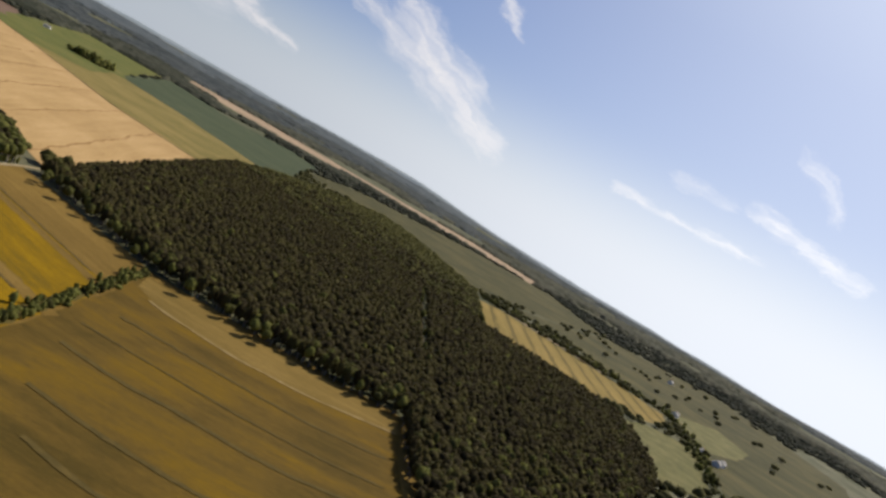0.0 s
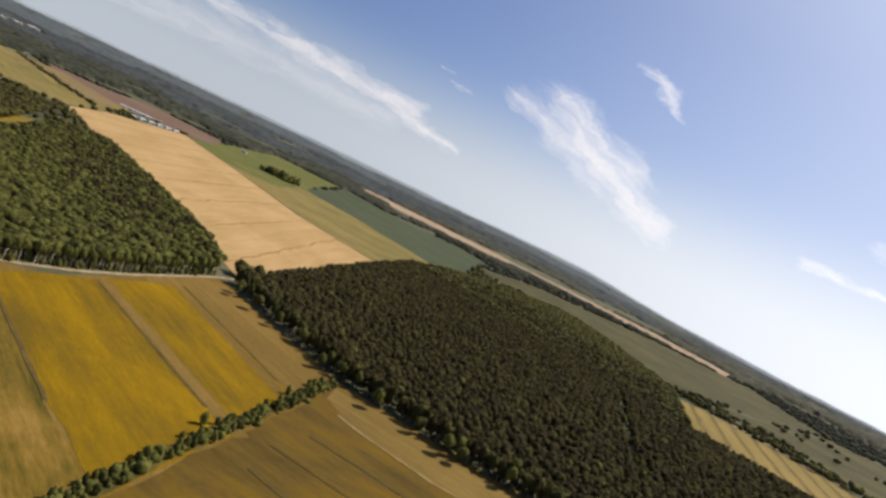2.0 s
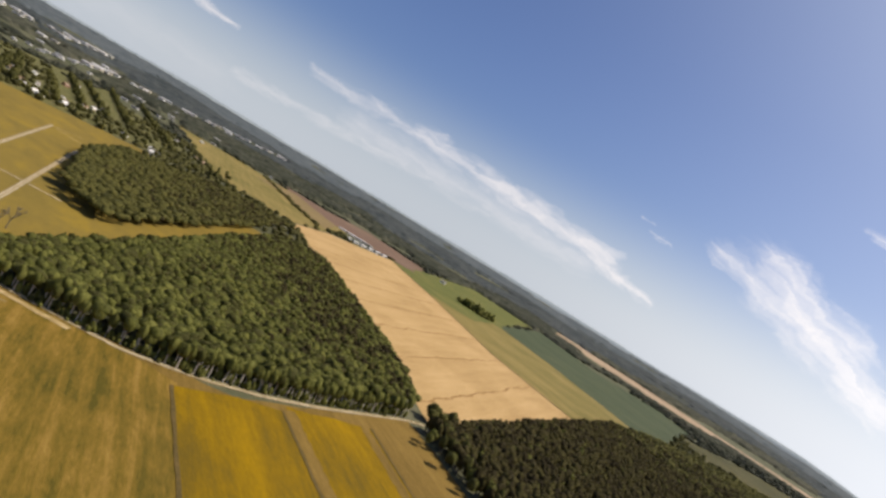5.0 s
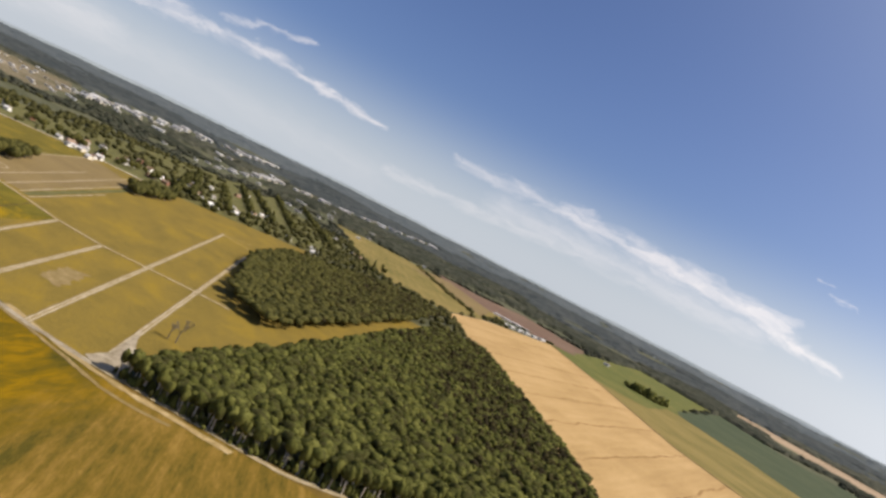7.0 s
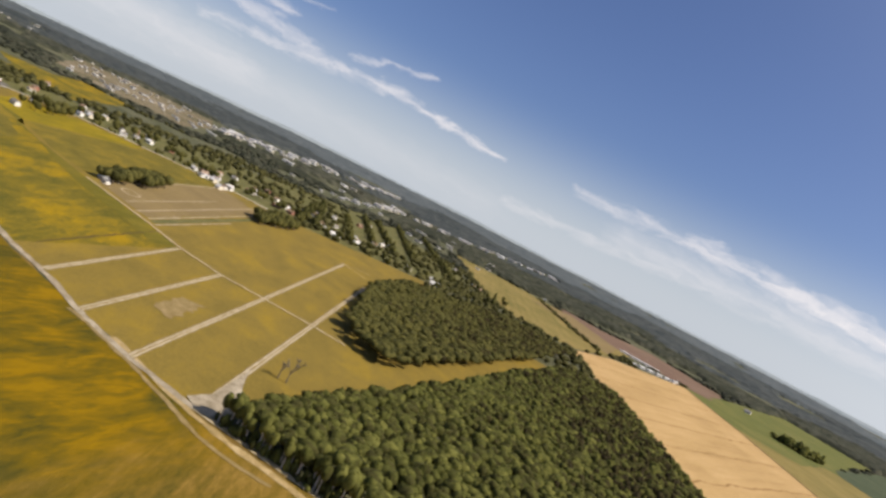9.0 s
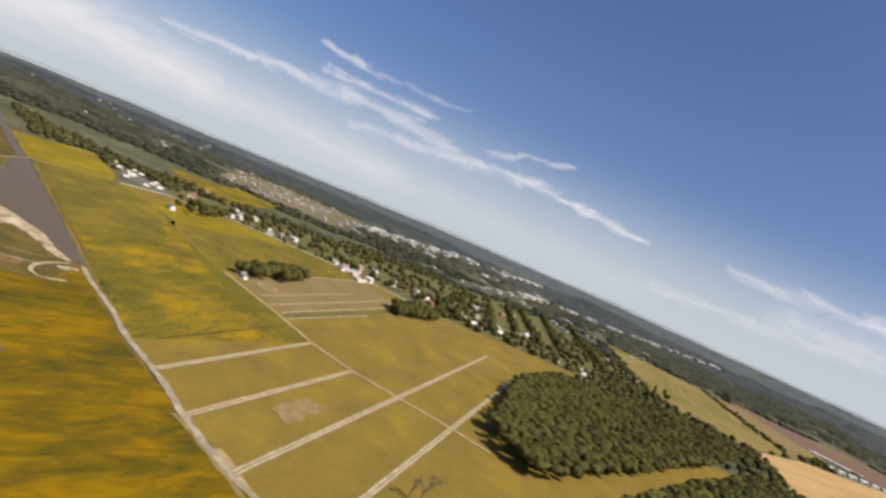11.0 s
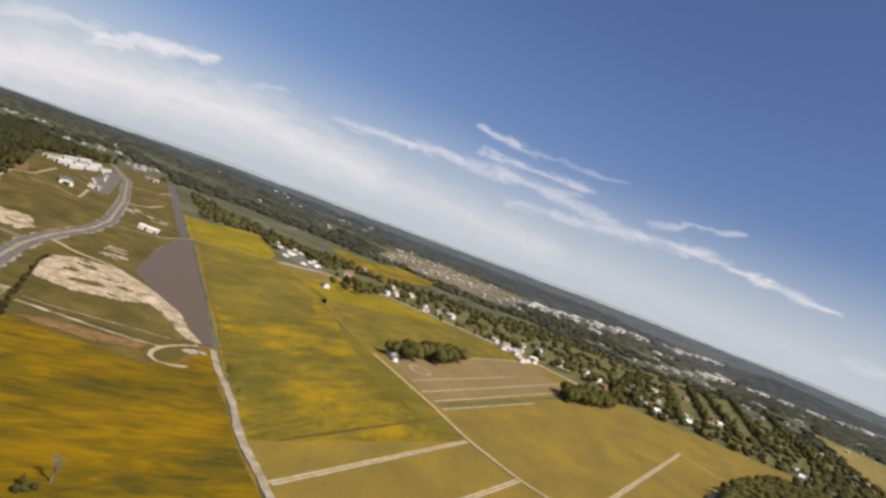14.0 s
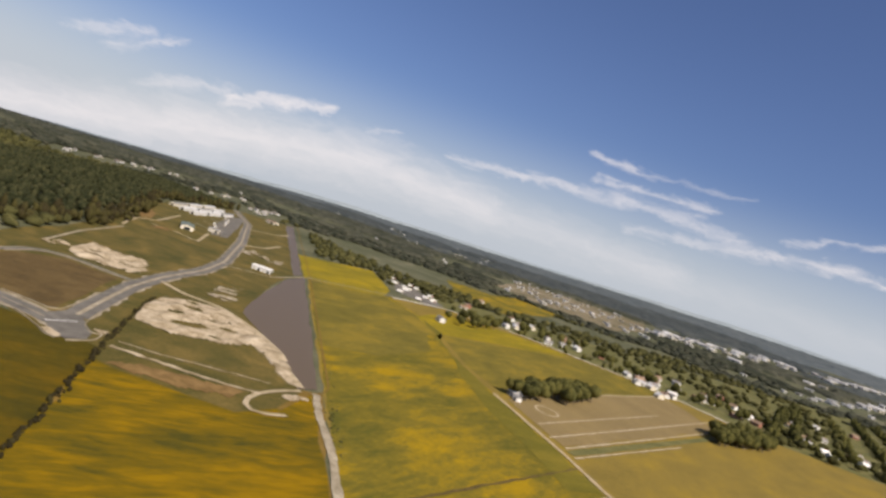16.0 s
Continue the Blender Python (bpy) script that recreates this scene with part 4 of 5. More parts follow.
def mound(name, poly, cell, height, mat, label, seed, category="sand heap", layer=3, hole=None, gap=-0.6):
    """Heaped and rutted bare ground inside an outline, thinning out towards its edge."""
    p = np.array(poly, float)
    xs, ys = np.arange(p[:, 0].min() - cell, p[:, 0].max() + 2 * cell, cell), np.arange(p[:, 1].min() - cell, p[:, 1].max() + 2 * cell, cell)
    gx, gy = np.meshgrid(xs, ys)
    rng = np.random.default_rng(seed)
    gx, gy = gx + rng.uniform(-0.3, 0.3, gx.shape) * cell, gy + rng.uniform(-0.3, 0.3, gy.shape) * cell
    ok = inside(poly, gx.ravel(), gy.ravel()).reshape(gx.shape)
    if hole:
        ok &= ~inside(hole, gx.ravel(), gy.ravel()).reshape(gx.shape)
    ragged = np.array([[noise.noise(Vector((x * 0.09, y * 0.09, seed))) for x, y in zip(a, b)] for a, b in zip(gx, gy)])
    near = ok.astype(float)
    for _ in range(2):
        q = np.pad(near, 1)
        near = (q[:-2, 1:-1] + q[2:, 1:-1] + q[1:-1, :-2] + q[1:-1, 2:] + near) / 5
    ok &= near + ragged * 0.9 > 0.55
    ca, sa = math.cos(radians(118)), math.sin(radians(118))
    gaps = np.array([[noise.fractal(Vector(((x * ca + y * sa) * 0.05, (y * ca - x * sa) * 0.17, seed + 5.0)), 0.8, 2.0, 3) for x, y in zip(a, b)] for a, b in zip(gx, gy)])
    ok &= gaps > gap
    deep = ok.astype(float)
    for _ in range(3):
        q = np.pad(deep, 1)
        deep = (q[:-2, 1:-1] + q[2:, 1:-1] + q[1:-1, :-2] + q[1:-1, 2:] + deep) / 5 * ok
    z = np.array([[noise.fractal(Vector((x * 0.06 + seed, y * 0.12, 0.3)), 0.8, 2.0, 4) for x, y in zip(a, b)] for a, b in zip(gx, gy)])
    z = 0.3 + 0.02 * layer + rise(gx, gy) + np.clip(deep * (0.5 + z) * height, 0.0, None)
    idx = np.arange(gx.size).reshape(gx.shape)
    tris = []
    for i in range(gx.shape[0] - 1):
        for j in range(gx.shape[1] - 1):
            if ok[i:i + 2, j:j + 2].sum() >= 3:
                a, b, c, d = idx[i, j], idx[i, j + 1], idx[i + 1, j + 1], idx[i + 1, j]
                tris += [(a, b, c), (a, c, d)]
    ob = new(name, fast_mesh(name, np.stack([gx.ravel(), gy.ravel(), z.ravel()], 1), np.array(tris), mat))
    return tagged(ob, label, category, kind="stuff")


mound("sand_heap", [(-603, -18), (-640, -35), (-667, -39), (-676, -31), (-686, -12), (-668, 15), (-642, 44), (-628, 55), (-604, 65), (-596, 76), (-588, 74), (-600, 62), (-621, 44), (-634, 31), (-619, 25), (-611, 15), (-599, 0)], 1.6, 1.1, SAND, "spread bare pale sand beside the pond", 3, hole=[(-623, -8), (-634, 0), (-636, 5), (-624, 3)])
mound("sand_heap", [(-690, -126), (-736, -141), (-731, -113), (-743, -102), (-709, -80), (-686, -77), (-681, -93), (-677, -107)], 1.6, 1.3, SAND, "heaped bare pale sand beside the new road", 5)
mound("sand_heap", [(-686, -144), (-708, -143), (-702, -130), (-686, -134)], 1.6, 0.8, SAND, "thin scatter of pale sand on rough ground", 7, gap=-0.05)
mound("sand_heap", [(-580, 69), (-588, 80), (-583, 84), (-574, 74)], 1.2, 1.0, SAND, "spread pale sand at the end of the pond", 6)
mound("sand_heap", [(-712, -40), (-750, -50), (-765, -38), (-717, -20), (-704, -27)], 1.6, 1.2, VERGE, "low heaps of brown sand on rough ground", 8, gap=0.0)
mound("sand_heap", [(-955, -138), (-1000, -140), (-975, -117), (-990, -99), (-956, -88), (-942, -108)], 2.0, 1.4, VERGE, "pale rubble heap beside the new road", 9, gap=0.0)
mound("sand_heap", [(-538, -8), (-546, -21), (-550, -20), (-545, -8)], 1.0, 0.7, SAND, "small pale spoil heaps at the junction", 14)
mound("sand_heap", [(-563, -8), (-569, -15), (-575, -13), (-568, -5)], 1.0, 0.7, SAND, "small pale spoil heaps behind the kerb", 15)
patch("brush_plot", [(-596, -112), (-640, -117), (-664, -104), (-665, -70), (-630, -58), (-572, -36), (-570, -60)], BRUSH_AND_SHADE, 3, "plot of dry brown brush between the new roads", category="plot")
mound("clay_strip", [(-537, 10), (-547, 19), (-553, 32), (-560, 46), (-567, 63), (-552, 60), (-541, 44), (-537, 28)], 2.0, 0.3, CLAY, "strip of bare orange clay at the field's edge", 12, "bare clay")
ribbon("sand_track", [(-592, 74), (-586, 70), (-574, 65), (-560, 63), (-549, 65), (-544, 70), (-547, 77), (-556, 82)], 2.4, DIRT, 9, "pale sandy track bending round at the field's edge", category="track")
ribbon("sand_track", [(-556, 4), (-558, 19), (-561, 36), (-564, 51), (-569, 64)], 2.4, SAND, 7, "line of dumped pale sand across rough ground", 0.6, category="track", step=3.0)
ribbon("sand_track", [(-564, 2), (-567, 17), (-572, 27), (-576, 36), (-582, 51), (-586, 62)], 1.0, SAND, 7, "thin line of pale sand across rough ground", 0.7, category="track", step=3.0)
ribbon("sand_track", [(-698, -62), (-687, -40), (-690, -18), (-670, 13), (-644, 40), (-619, 55), (-597, 72)], 4.0, DIRT, 6, "pale track from the new road to the sand heaps", category="track")
ribbon("bank_path", [(-596, 80), (-604, 84), (-939, -50), (-1560, -310)], 1.1, STUBBLE, 6, "worn path on the straight bank of the pond", category="track")
ribbon("causeway", [(-840, -92), (-866, -60), (-905, -58), (-940, -55), (-990, -24), (-1040, 12)], 2.4, VERGE, 8, "narrow track crossing between pond and canal", category="track")
ribbon("site_track", [(-1006, -160), (-1050, -150), (-1125, -162)], 3.5, DIRT, 6, "pale track from the new road to the canal", category="track")
ribbon("site_track", [(-1200, -245), (-1260, -222), (-1330, -232)], 3.5, DIRT, 6, "pale track crossing the rough ground", category="track")
ribbon("site_track", [(-690, -142), (-760, -170), (-850, -196)], 2.0, VERGE, 6, "pale rutted track across the site", category="track")
patch("car_park", [(-1086, -238), (-1293, -318), (-1336, -318), (-1245, -275), (-1021, -183), (-1004, -196)], ASPHALT, 5, "large grey car park before the long white buildings", category="car park")
patch("car_park", [(-1215, -30), (-1195, 8), (-1124, 60), (-1075, 50), (-1107, 2)], ASPHALT, 5, "grey yard with pale rows of goods", category="car park")
patch("clearing", [(-955, -269), (-1040, -301), (-1013, -268), (-962, -242), (-920, -241)], CLAY, 4, "bare tan clearing before the wood", category="clearing")
mound("clay_heap", [(-838, -222), (-867, -238), (-890, -236), (-846, -208)], 2.0, 1.6, CLAY, "heaps of orange clay before the wood", 21, "clay heap")
mound("sand_heap", [(-900, -205), (-925, -212), (-932, -196), (-905, -190)], 2.0, 0.8, CLAY, "bare reddish earth beside a low hall", 22)
ribbon("site_track", [(-858, -204), (-924, -235), (-959, -233), (-1077, -276)], 2.6, DIRT, 6, "pale track along the wood to the halls", 0.4, category="track")
ribbon("site_track", [(-922, -216), (-930, -194), (-912, -160), (-998, -195)], 2.6, DIRT, 6, "pale track looping past the low hall", 0.4, category="track")
for k in range(5):
    x0, y0 = -1022 - 52 * k, -187 - 22 * k
    ribbon("bay_strip", [(x0 - 4, y0 - 8), (x0 - 34, y0 - 58 + 4 * k)], 2.2, VERGE, 8, "pale strip between rows of parking bays", 0.3, category="strip")


# ---- buildings ----
def box(bm, x, y, z, sx, sy, sz, turn=0.0):
    bmesh.ops.create_cube(bm, size=1.0, matrix=Matrix.Translation((x, y, z)) @ Matrix.Rotation(turn, 4, "Z") @ Matrix.Diagonal((sx, sy, sz, 1)))


def gable(bm, w, d, h, peak):
    """Walls of a gabled house, ridge along x."""
    v = [bm.verts.new(p) for p in ((-w / 2, -d / 2, 0), (w / 2, -d / 2, 0), (w / 2, d / 2, 0), (-w / 2, d / 2, 0), (-w / 2, -d / 2, h), (w / 2, -d / 2, h), (w / 2, d / 2, h), (-w / 2, d / 2, h), (-w / 2, 0, peak), (w / 2, 0, peak))]
    for f in ((0, 1, 5, 4), (2, 3, 7, 6), (1, 2, 6, 9, 5), (3, 0, 4, 8, 7), (3, 2, 1, 0), (4, 5, 9, 8), (7, 8, 9, 6)):
        bm.faces.new([v[i] for i in f])


def slab(bm, w, d, h, peak, over=0.5, thick=0.22):
    """A pitched roof of two thick slopes with eaves."""
    s = (peak - h) / (d / 2)
    e, z = d / 2 + over, h - s * over
    x = w / 2 + over
    ring = [(-e, z), (0, peak), (e, z), (e, z + thick), (0, peak + thick), (-e, z + thick)]
    a, b = ([bm.verts.new((k, y, q + 0.03)) for y, q in ring] for k in (-x, x))
    n = len(ring)
    for i in range(n):
        bm.faces.new((a[i], a[(i + 1) % n], b[(i + 1) % n], b[i]))
    for r in (a, b):
        bm.faces.new((r[0], r[1], r[4], r[5]))
        bm.faces.new((r[1], r[2], r[3], r[4]))


def house(x, y, turn, w, d, h, walls, roofing, label, name="house", group="houses of the village", chimney=True, windows=3, category="house"):
    peak = h + d * 0.32
    top = new(name)
    top.matrix_basis = pose(x, y, float(rise(x, y)) + (0.4 if math.hypot(x - CX, y - CY) > 1450 else 0.05), 0, 0, turn)
    tagged(top, label, category, group)
    bm = bmesh.new()
    gable(bm, w, d, h, peak)
    part("wall", bm, walls, top)
    bm = bmesh.new()
    slab(bm, w, d, h, peak)
    roof = part("roof", bm, roofing, top)
    if chimney:
        bm = bmesh.new()
        box(bm, w * 0.22, 0.0, peak + 0.4, 0.8, 0.8, 1.8)
        part("chimney", bm, BRICK, roof)
    for side in (-1, 1):
        for i in range(windows):
            wx = (i + 0.5) / windows * w - w / 2 + (0.0 if side < 0 or i else 0.3)
            bm = bmesh.new()
            box(bm, wx, side * (d / 2 + 0.02), h * 0.58, 1.3, 0.1, 1.3)
            frame_ = part("window", bm, WHITE, top)
            bm = bmesh.new()
            box(bm, wx, side * (d / 2 + 0.06), h * 0.58, 1.1, 0.06, 1.1)
            part("pane", bm, GLASS, frame_)
    bm = bmesh.new()
    box(bm, w * 0.12, -d / 2 - 0.02, 1.05, 1.1, 0.1, 2.1)
    part("door", bm, WOODEN, top)
    return top


def hall(x, y, turn, w, d, h, walls, roofing, label, name="hall", group="white halls", bays=4, category="building"):
    """A long low-pitched hall with roller doors along one side."""
    peak = h + d * 0.12
    top = new(name)
    top.matrix_basis = pose(x, y, float(rise(x, y)) + (0.4 if math.hypot(x - CX, y - CY) > 1450 else 0.05), 0, 0, turn)
    tagged(top, label, category, group)
    bm = bmesh.new()
    gable(bm, w, d, h, peak)
    part("wall", bm, walls, top)
    bm = bmesh.new()
    slab(bm, w, d, h, peak, 0.4)
    part("roof", bm, roofing, top)
    for i in range(bays):
        bm = bmesh.new()
        box(bm, (i + 0.5) / bays * w - w / 2, -d / 2 - 0.03, h * 0.36, w / bays * 0.55, 0.12, h * 0.72)
        part("door", bm, GLASS if i % 2 else CONCRETE, top)
    # Closed dark panel painted as the shade inside an open end
    bm = bmesh.new()
    box(bm, w / 2 + 0.03, 0, h * 0.4, 0.12, d * 0.5, h * 0.8)
    part("door", bm, GLASS, top, "dark panel standing for the shade of an open end")
    return top


hall(-882, -77, 98, 17, 8.5, 3.4, WHITE, ROOF_WHITE, "long white metal barn on rough ground beside the pond", "barn", "barns", category="barn")
for r_ in range(3):
    for k_ in range(3):
        hall(-1158 - 56 * k_ - 8 * r_, -298 - 20 * r_ - 8 * k_, 8, 44, 7.5, 4.2, WHITE if r_ < 2 else CREAM, ROOF_GREY if (r_ + k_) % 3 == 2 else ROOF_WHITE, "long low white-roofed hall behind the car park")
hall(-982, -212, 30, 30, 13, 4, CREAM, ROOF_GREEN, "low hall with a dull green roof on bare ground")
hall(-1030, -205, 100, 12, 8, 4, CREAM, ROOF_GREY, "small grey-roofed building beside the car park", bays=2)
hall(-1440, -312, 70, 20, 12, 4, CREAM, ROOF_BROWN, "small brown-roofed building beside the canal", bays=2)
for i in range(6):
    hall(-1040 + i * 3, 1150 + i * 23, 75 + 3 * (i % 2), 13, 9, 3.8, WHITE, ROOF_WHITE, "white farm shed in a row beside the grain field", "farm_shed", "white sheds beside the grain field", 2, "shed")
hall(-1135, 1275, 22, 95, 8, 2.4, WHITE, ROOF_WHITE, "very long low white poultry house behind the sheds", bays=6)
house(-1052, 1568, 20, 14, 9, 4.5, WHITE, ROOF_GREY, "white farmhouse alone among green fields", group="")
house(-836, 570, 35, 12, 8, 3.6, WHITE, ROOF_WHITE, "white house with a bright roof at the wood's edge", group="")
house(-955, 618, 60, 12, 8, 3.6, WHITE, ROOF_WHITE, "small white house behind the wood", group="")
house(-752, 166, 30, 8, 6, 2.8, WHITE, ROOF_WHITE, "small white house under trees beside the drive", group="", windows=2)
house(-741, 168, 30, 5, 4, 2.4, WHITE, ROOF_GREY, "small white shed beside the drive", "shed", "", False, 1, "shed")

VILLAGE = [(-1070, 310), (-1096, 285), (-1052, 305), (-1095, 318), (-1120, 345), (-1135, 395), (-1150, 420), (-979, 78), (-1077, 89), (-1073, 112), (-1117, 120), (-1140, 138), (-1165, 150), (-1180, 78), (-1170, 190), (-1238, 214), (-1214, 226), (-1258, 236), (-1113, 301), (-1084, 297), (-1127, 315), (-1060, 292), (-1048, 326), (-1103, 370), (-1114, 380), (-1075, 402),
           (-1171, 492), (-1196, 505), (-1061, 472), (-1052, 506), (-1066, 532), (-1040, 520), (-1163, 619), (-1130, 590), (-1193, 650), (-1136, 820), (-1170, 826), (-1303, 860), (-1030, 476), (-1088, 440), (-1053, 290), (-1058, 298), (-1005, 306), (-1028, 316), (-1040, 325), (-1103, 366), (-1152, 385), (-1114, 384), (-1102, 424), (-1066, 421), (-1147, 466), (-1023, 482), (-1098, 540), (-1242, 140), (-1194, 150), (-1214, 80), (-1356, 86), (-1125, 192), (-1167, 230), (-1180, 262), (-1150, 210), (-1200, 190), (-1230, 170), (-1160, 330), (-1190, 360), (-1210, 420), (-1090, 480), (-1140, 520), (-1260, 560), (-1330, 640), (-1420, 700), (-1010, 600), (-1000, 640)]
KINDS = [(WHITE, ROOF_GREY, "white house with a grey shingle roof among trees"), (CREAM, ROOF_WHITE, "cream house with a bright pale roof among trees"), (WHITE, ROOF_WHITE, "white house with a white roof beside the meadow"), (BRICK, ROOF_BROWN, "red brick house with a brown roof among trees"), (WHITE, ROOF_BROWN, "white house with a brown shingle roof among trees")]
rng_ = random.Random(5)
for i, (x_, y_) in enumerate(VILLAGE):
    wl, rf, lb = KINDS[(0, 2, 1, 4, 0, 3, 4, 0, 2, 3)[i % 10]]
    house(x_, y_, rng_.choice((20, 35, 110, 125)) + rng_.uniform(-8, 8), rng_.uniform(7, 11.5), rng_.uniform(5.5, 7.5), rng_.uniform(2.6, 3.8), wl, rf, lb)
for x_, y_ in ((385, 722), (397, 736), (374, 742), (400, 916), (520, 1290)):
    house(x_, y_, 40 + 15 * (x_ % 3), 13, 9, 4, WHITE, ROOF_GREY, "white farmhouse with a grey roof beside a green pasture", group="farmhouses by the pasture")

# the town on the far plain
TOWN = []
HIGH_STREET = [(-2290, 440), (-2480, 610), (-2690, 800), (-2990, 1100), (-3140, 1400), (-3300, 1600)]
for (x0_, y0_), (x1_, y1_) in zip(HIGH_STREET, HIGH_STREET[1:]):
    for i in range(16):
        k = i / 16 + rng_.uniform(-0.02, 0.02)
        TOWN.append((x0_ + (x1_ - x0_) * k + rng_.gauss(0, 45), y0_ + (y1_ - y0_) * k + rng_.gauss(0, 22)))
for i in range(70):
    TOWN.append((rng_.uniform(-2700, -1900), rng_.uniform(90, 470)))
for i in range(26):
    TOWN.append((rng_.uniform(-3700, -2000), rng_.uniform(-800, 0)))
for i in range(12):
    TOWN.append((-1540 - 18 * i + rng_.uniform(-10, 10), -401 - 3 * i + rng_.uniform(-18, 18)))
for i in range(14):
    TOWN.append((-1420 - 33 * i + rng_.uniform(-12, 12), -742 - 2 * i + rng_.uniform(-18, 18)))
for i in range(7):
    TOWN.append((-1620 - 34 * i, -552 + rng_.uniform(-15, 15)))
for i in range(26):
    k = i / 25
    TOWN.append((-1810 - 680 * k + rng_.uniform(-25, 25), 730 + 560 * k + rng_.uniform(-25, 25)))
for i in range(22):
    k = i / 21
    TOWN.append((-2390 - 330 * k + rng_.uniform(-40, 40), 1300 + 1020 * k + rng_.uniform(-30, 30)))
for i in range(26):
    TOWN.append((rng_.uniform(-2600, -1500), rng_.uniform(600, 1500)))


def by_town(x, y):
    """The cleared ground round each building of the town and along its road."""
    hit = np.zeros(len(x), bool)
    for px, py in TOWN:
        n = math.hypot(CX - px, CY - py)
        ux, uy = (CX - px) / n, (CY - py) / n
        a, c = (x - px) * ux + (y - py) * uy, (y - py) * ux - (x - px) * uy
        hit |= (a > -30) & (a < 130) & (abs(c) < 34)
    return hit


for i, (x_, y_) in enumerate(TOWN):
    big = 0.4 if y_ < 0 and x_ > -2050 else 0.42 if 80 < y_ < 520 else 1.0 if x_ < -2250 and y_ > 400 else 0.48
    hall(x_, y_, rng_.uniform(10, 60), rng_.uniform(18, 46) * big, rng_.uniform(11, 18) * big, rng_.uniform(4.5, 7) if big > 0.5 else rng_.uniform(3, 4.5), WHITE if i % 3 else CREAM, ROOF_BROWN if big == 0.4 and i % 3 else ROOF_WHITE if i % 2 else ROOF_GREY,
         "pale flat-roofed building of the distant town" if big != 0.4 else "pale house at the edge of the distant wood", "town_building", "buildings of the distant town", 3)


# ---- hedges, groves and far woods ----
def hedge(name, line, step, side, tall, wide, seed, label, mat=None, category="hedge", shapes=BROAD):
    pts = along(line, step, side, seed)
    rng = np.random.default_rng(seed)
    return mass(name, pts, tall * (0.3 + 1.2 * rng.beta(1.5, 2.0, len(pts))), wide * (0.5 + 1.0 * rng.beta(1.5, 2.0, len(pts))), shapes, mat or LEAF, seed, 0.0, label, category)


hedge("hedge", [(-127, 150), (-132, 214), (-136, 286), (-140, 368)], 0.8, 1.8, 4.4, 1.7, 31, "uneven green hedge with tall grass between two fields")
hedge("hedge", [(-454, 47), (-508, 23), (-559, 0), (-615, -24), (-650, -38)], 1.0, 0.7, 1.8, 0.85, 32, "thin dark hedge along a ditch", NEEDLE)
hedge("bush_row", [(-850, 1372), (-815, 1378), (-780, 1390)], 1.2, 12.0, 15.0, 7.5, 33, "row of dark bushes in a green field", LEAF, "bushes")
hedge("hedge", [(-1540, 1290), (-1187, 1110), (-1010, 1030)], 5.0, 4.0, 7.0, 4.0, 34, "dark hedge between tan fields", SCRUB)
hedge("verge_scrub", [(-540, 112), (-575, 94), (-600, 86)], 1.4, 1.6, 0.9, 0.7, 35, "low scrub and weeds along the dirt road", SCRUB, "scrub")
hedge("verge_scrub", [(-606, 86), (-760, 24), (-935, -46)], 1.3, 0.8, 0.6, 0.6, 36, "low weeds on the bank of the pond", SCRUB, "scrub")
for n_, row_ in enumerate((((-985, 408), (-1340, 546)), ((-1018, 444), (-1450, 600)), ((-1045, 512), (-1399, 635)), ((-1130, 586), (-1577, 747)), ((-1131, 627), (-1607, 797)), ((-1131, 668), (-1739, 918)), ((-1090, 730), (-1760, 1010)))):
    hedge("tree_row", list(row_), 4.5, 2.5, 12.0, 4.5, 40 + n_, "dark row of trees between long gardens", DARK_LEAF, "trees", FAR)
hedge("tree_row", [(96, 1030), (140, 1048), (226, 1002), (378, 890), (376, 800), (350, 680), (334, 595)], 3.5, 5.0, 9.0, 4.0, 47, "belt of trees round the green pasture", LEAF, "trees", FAR)
hedge("tree_row", [(-1060, 430), (-1000, 520), (-985, 640), (-1010, 760), (-1100, 860)], 9.0, 14.0, 11.0, 4.6, 48, "loose trees round the village gardens", DARK_LEAF, "trees", FAR)
hedge("tree_row", [(-1090, 70), (-1130, 140), (-1100, 215), (-1090, 300), (-1080, 400)], 11.0, 14.0, 9.0, 4.2, 49, "loose trees along the village street", DARK_LEAF, "trees", FAR)
hedge("tree_row", [(-1460, -395), (-1200, -385), (-960, -262), (-800, -200), (-640, -190)], 3.0, 6.0, 13.0, 5.0, 50, "dark edge of the wood behind the building land", NEEDLE, "trees", FAR)
ribbon("village_street", [(-1030, 14), (-1100, 62), (-1118, 143), (-1098, 213), (-1078, 277), (-1062, 313), (-985, 398)], 5.0, CONCRETE, 6, "pale village street beside the meadow")

# far country: woods between the open fields
POND = [(-900, -64), (-939, -57), (-590, 84), (-560, 78), (-640, 36), (-700, -12), (-725, -22), (-800, -42)]
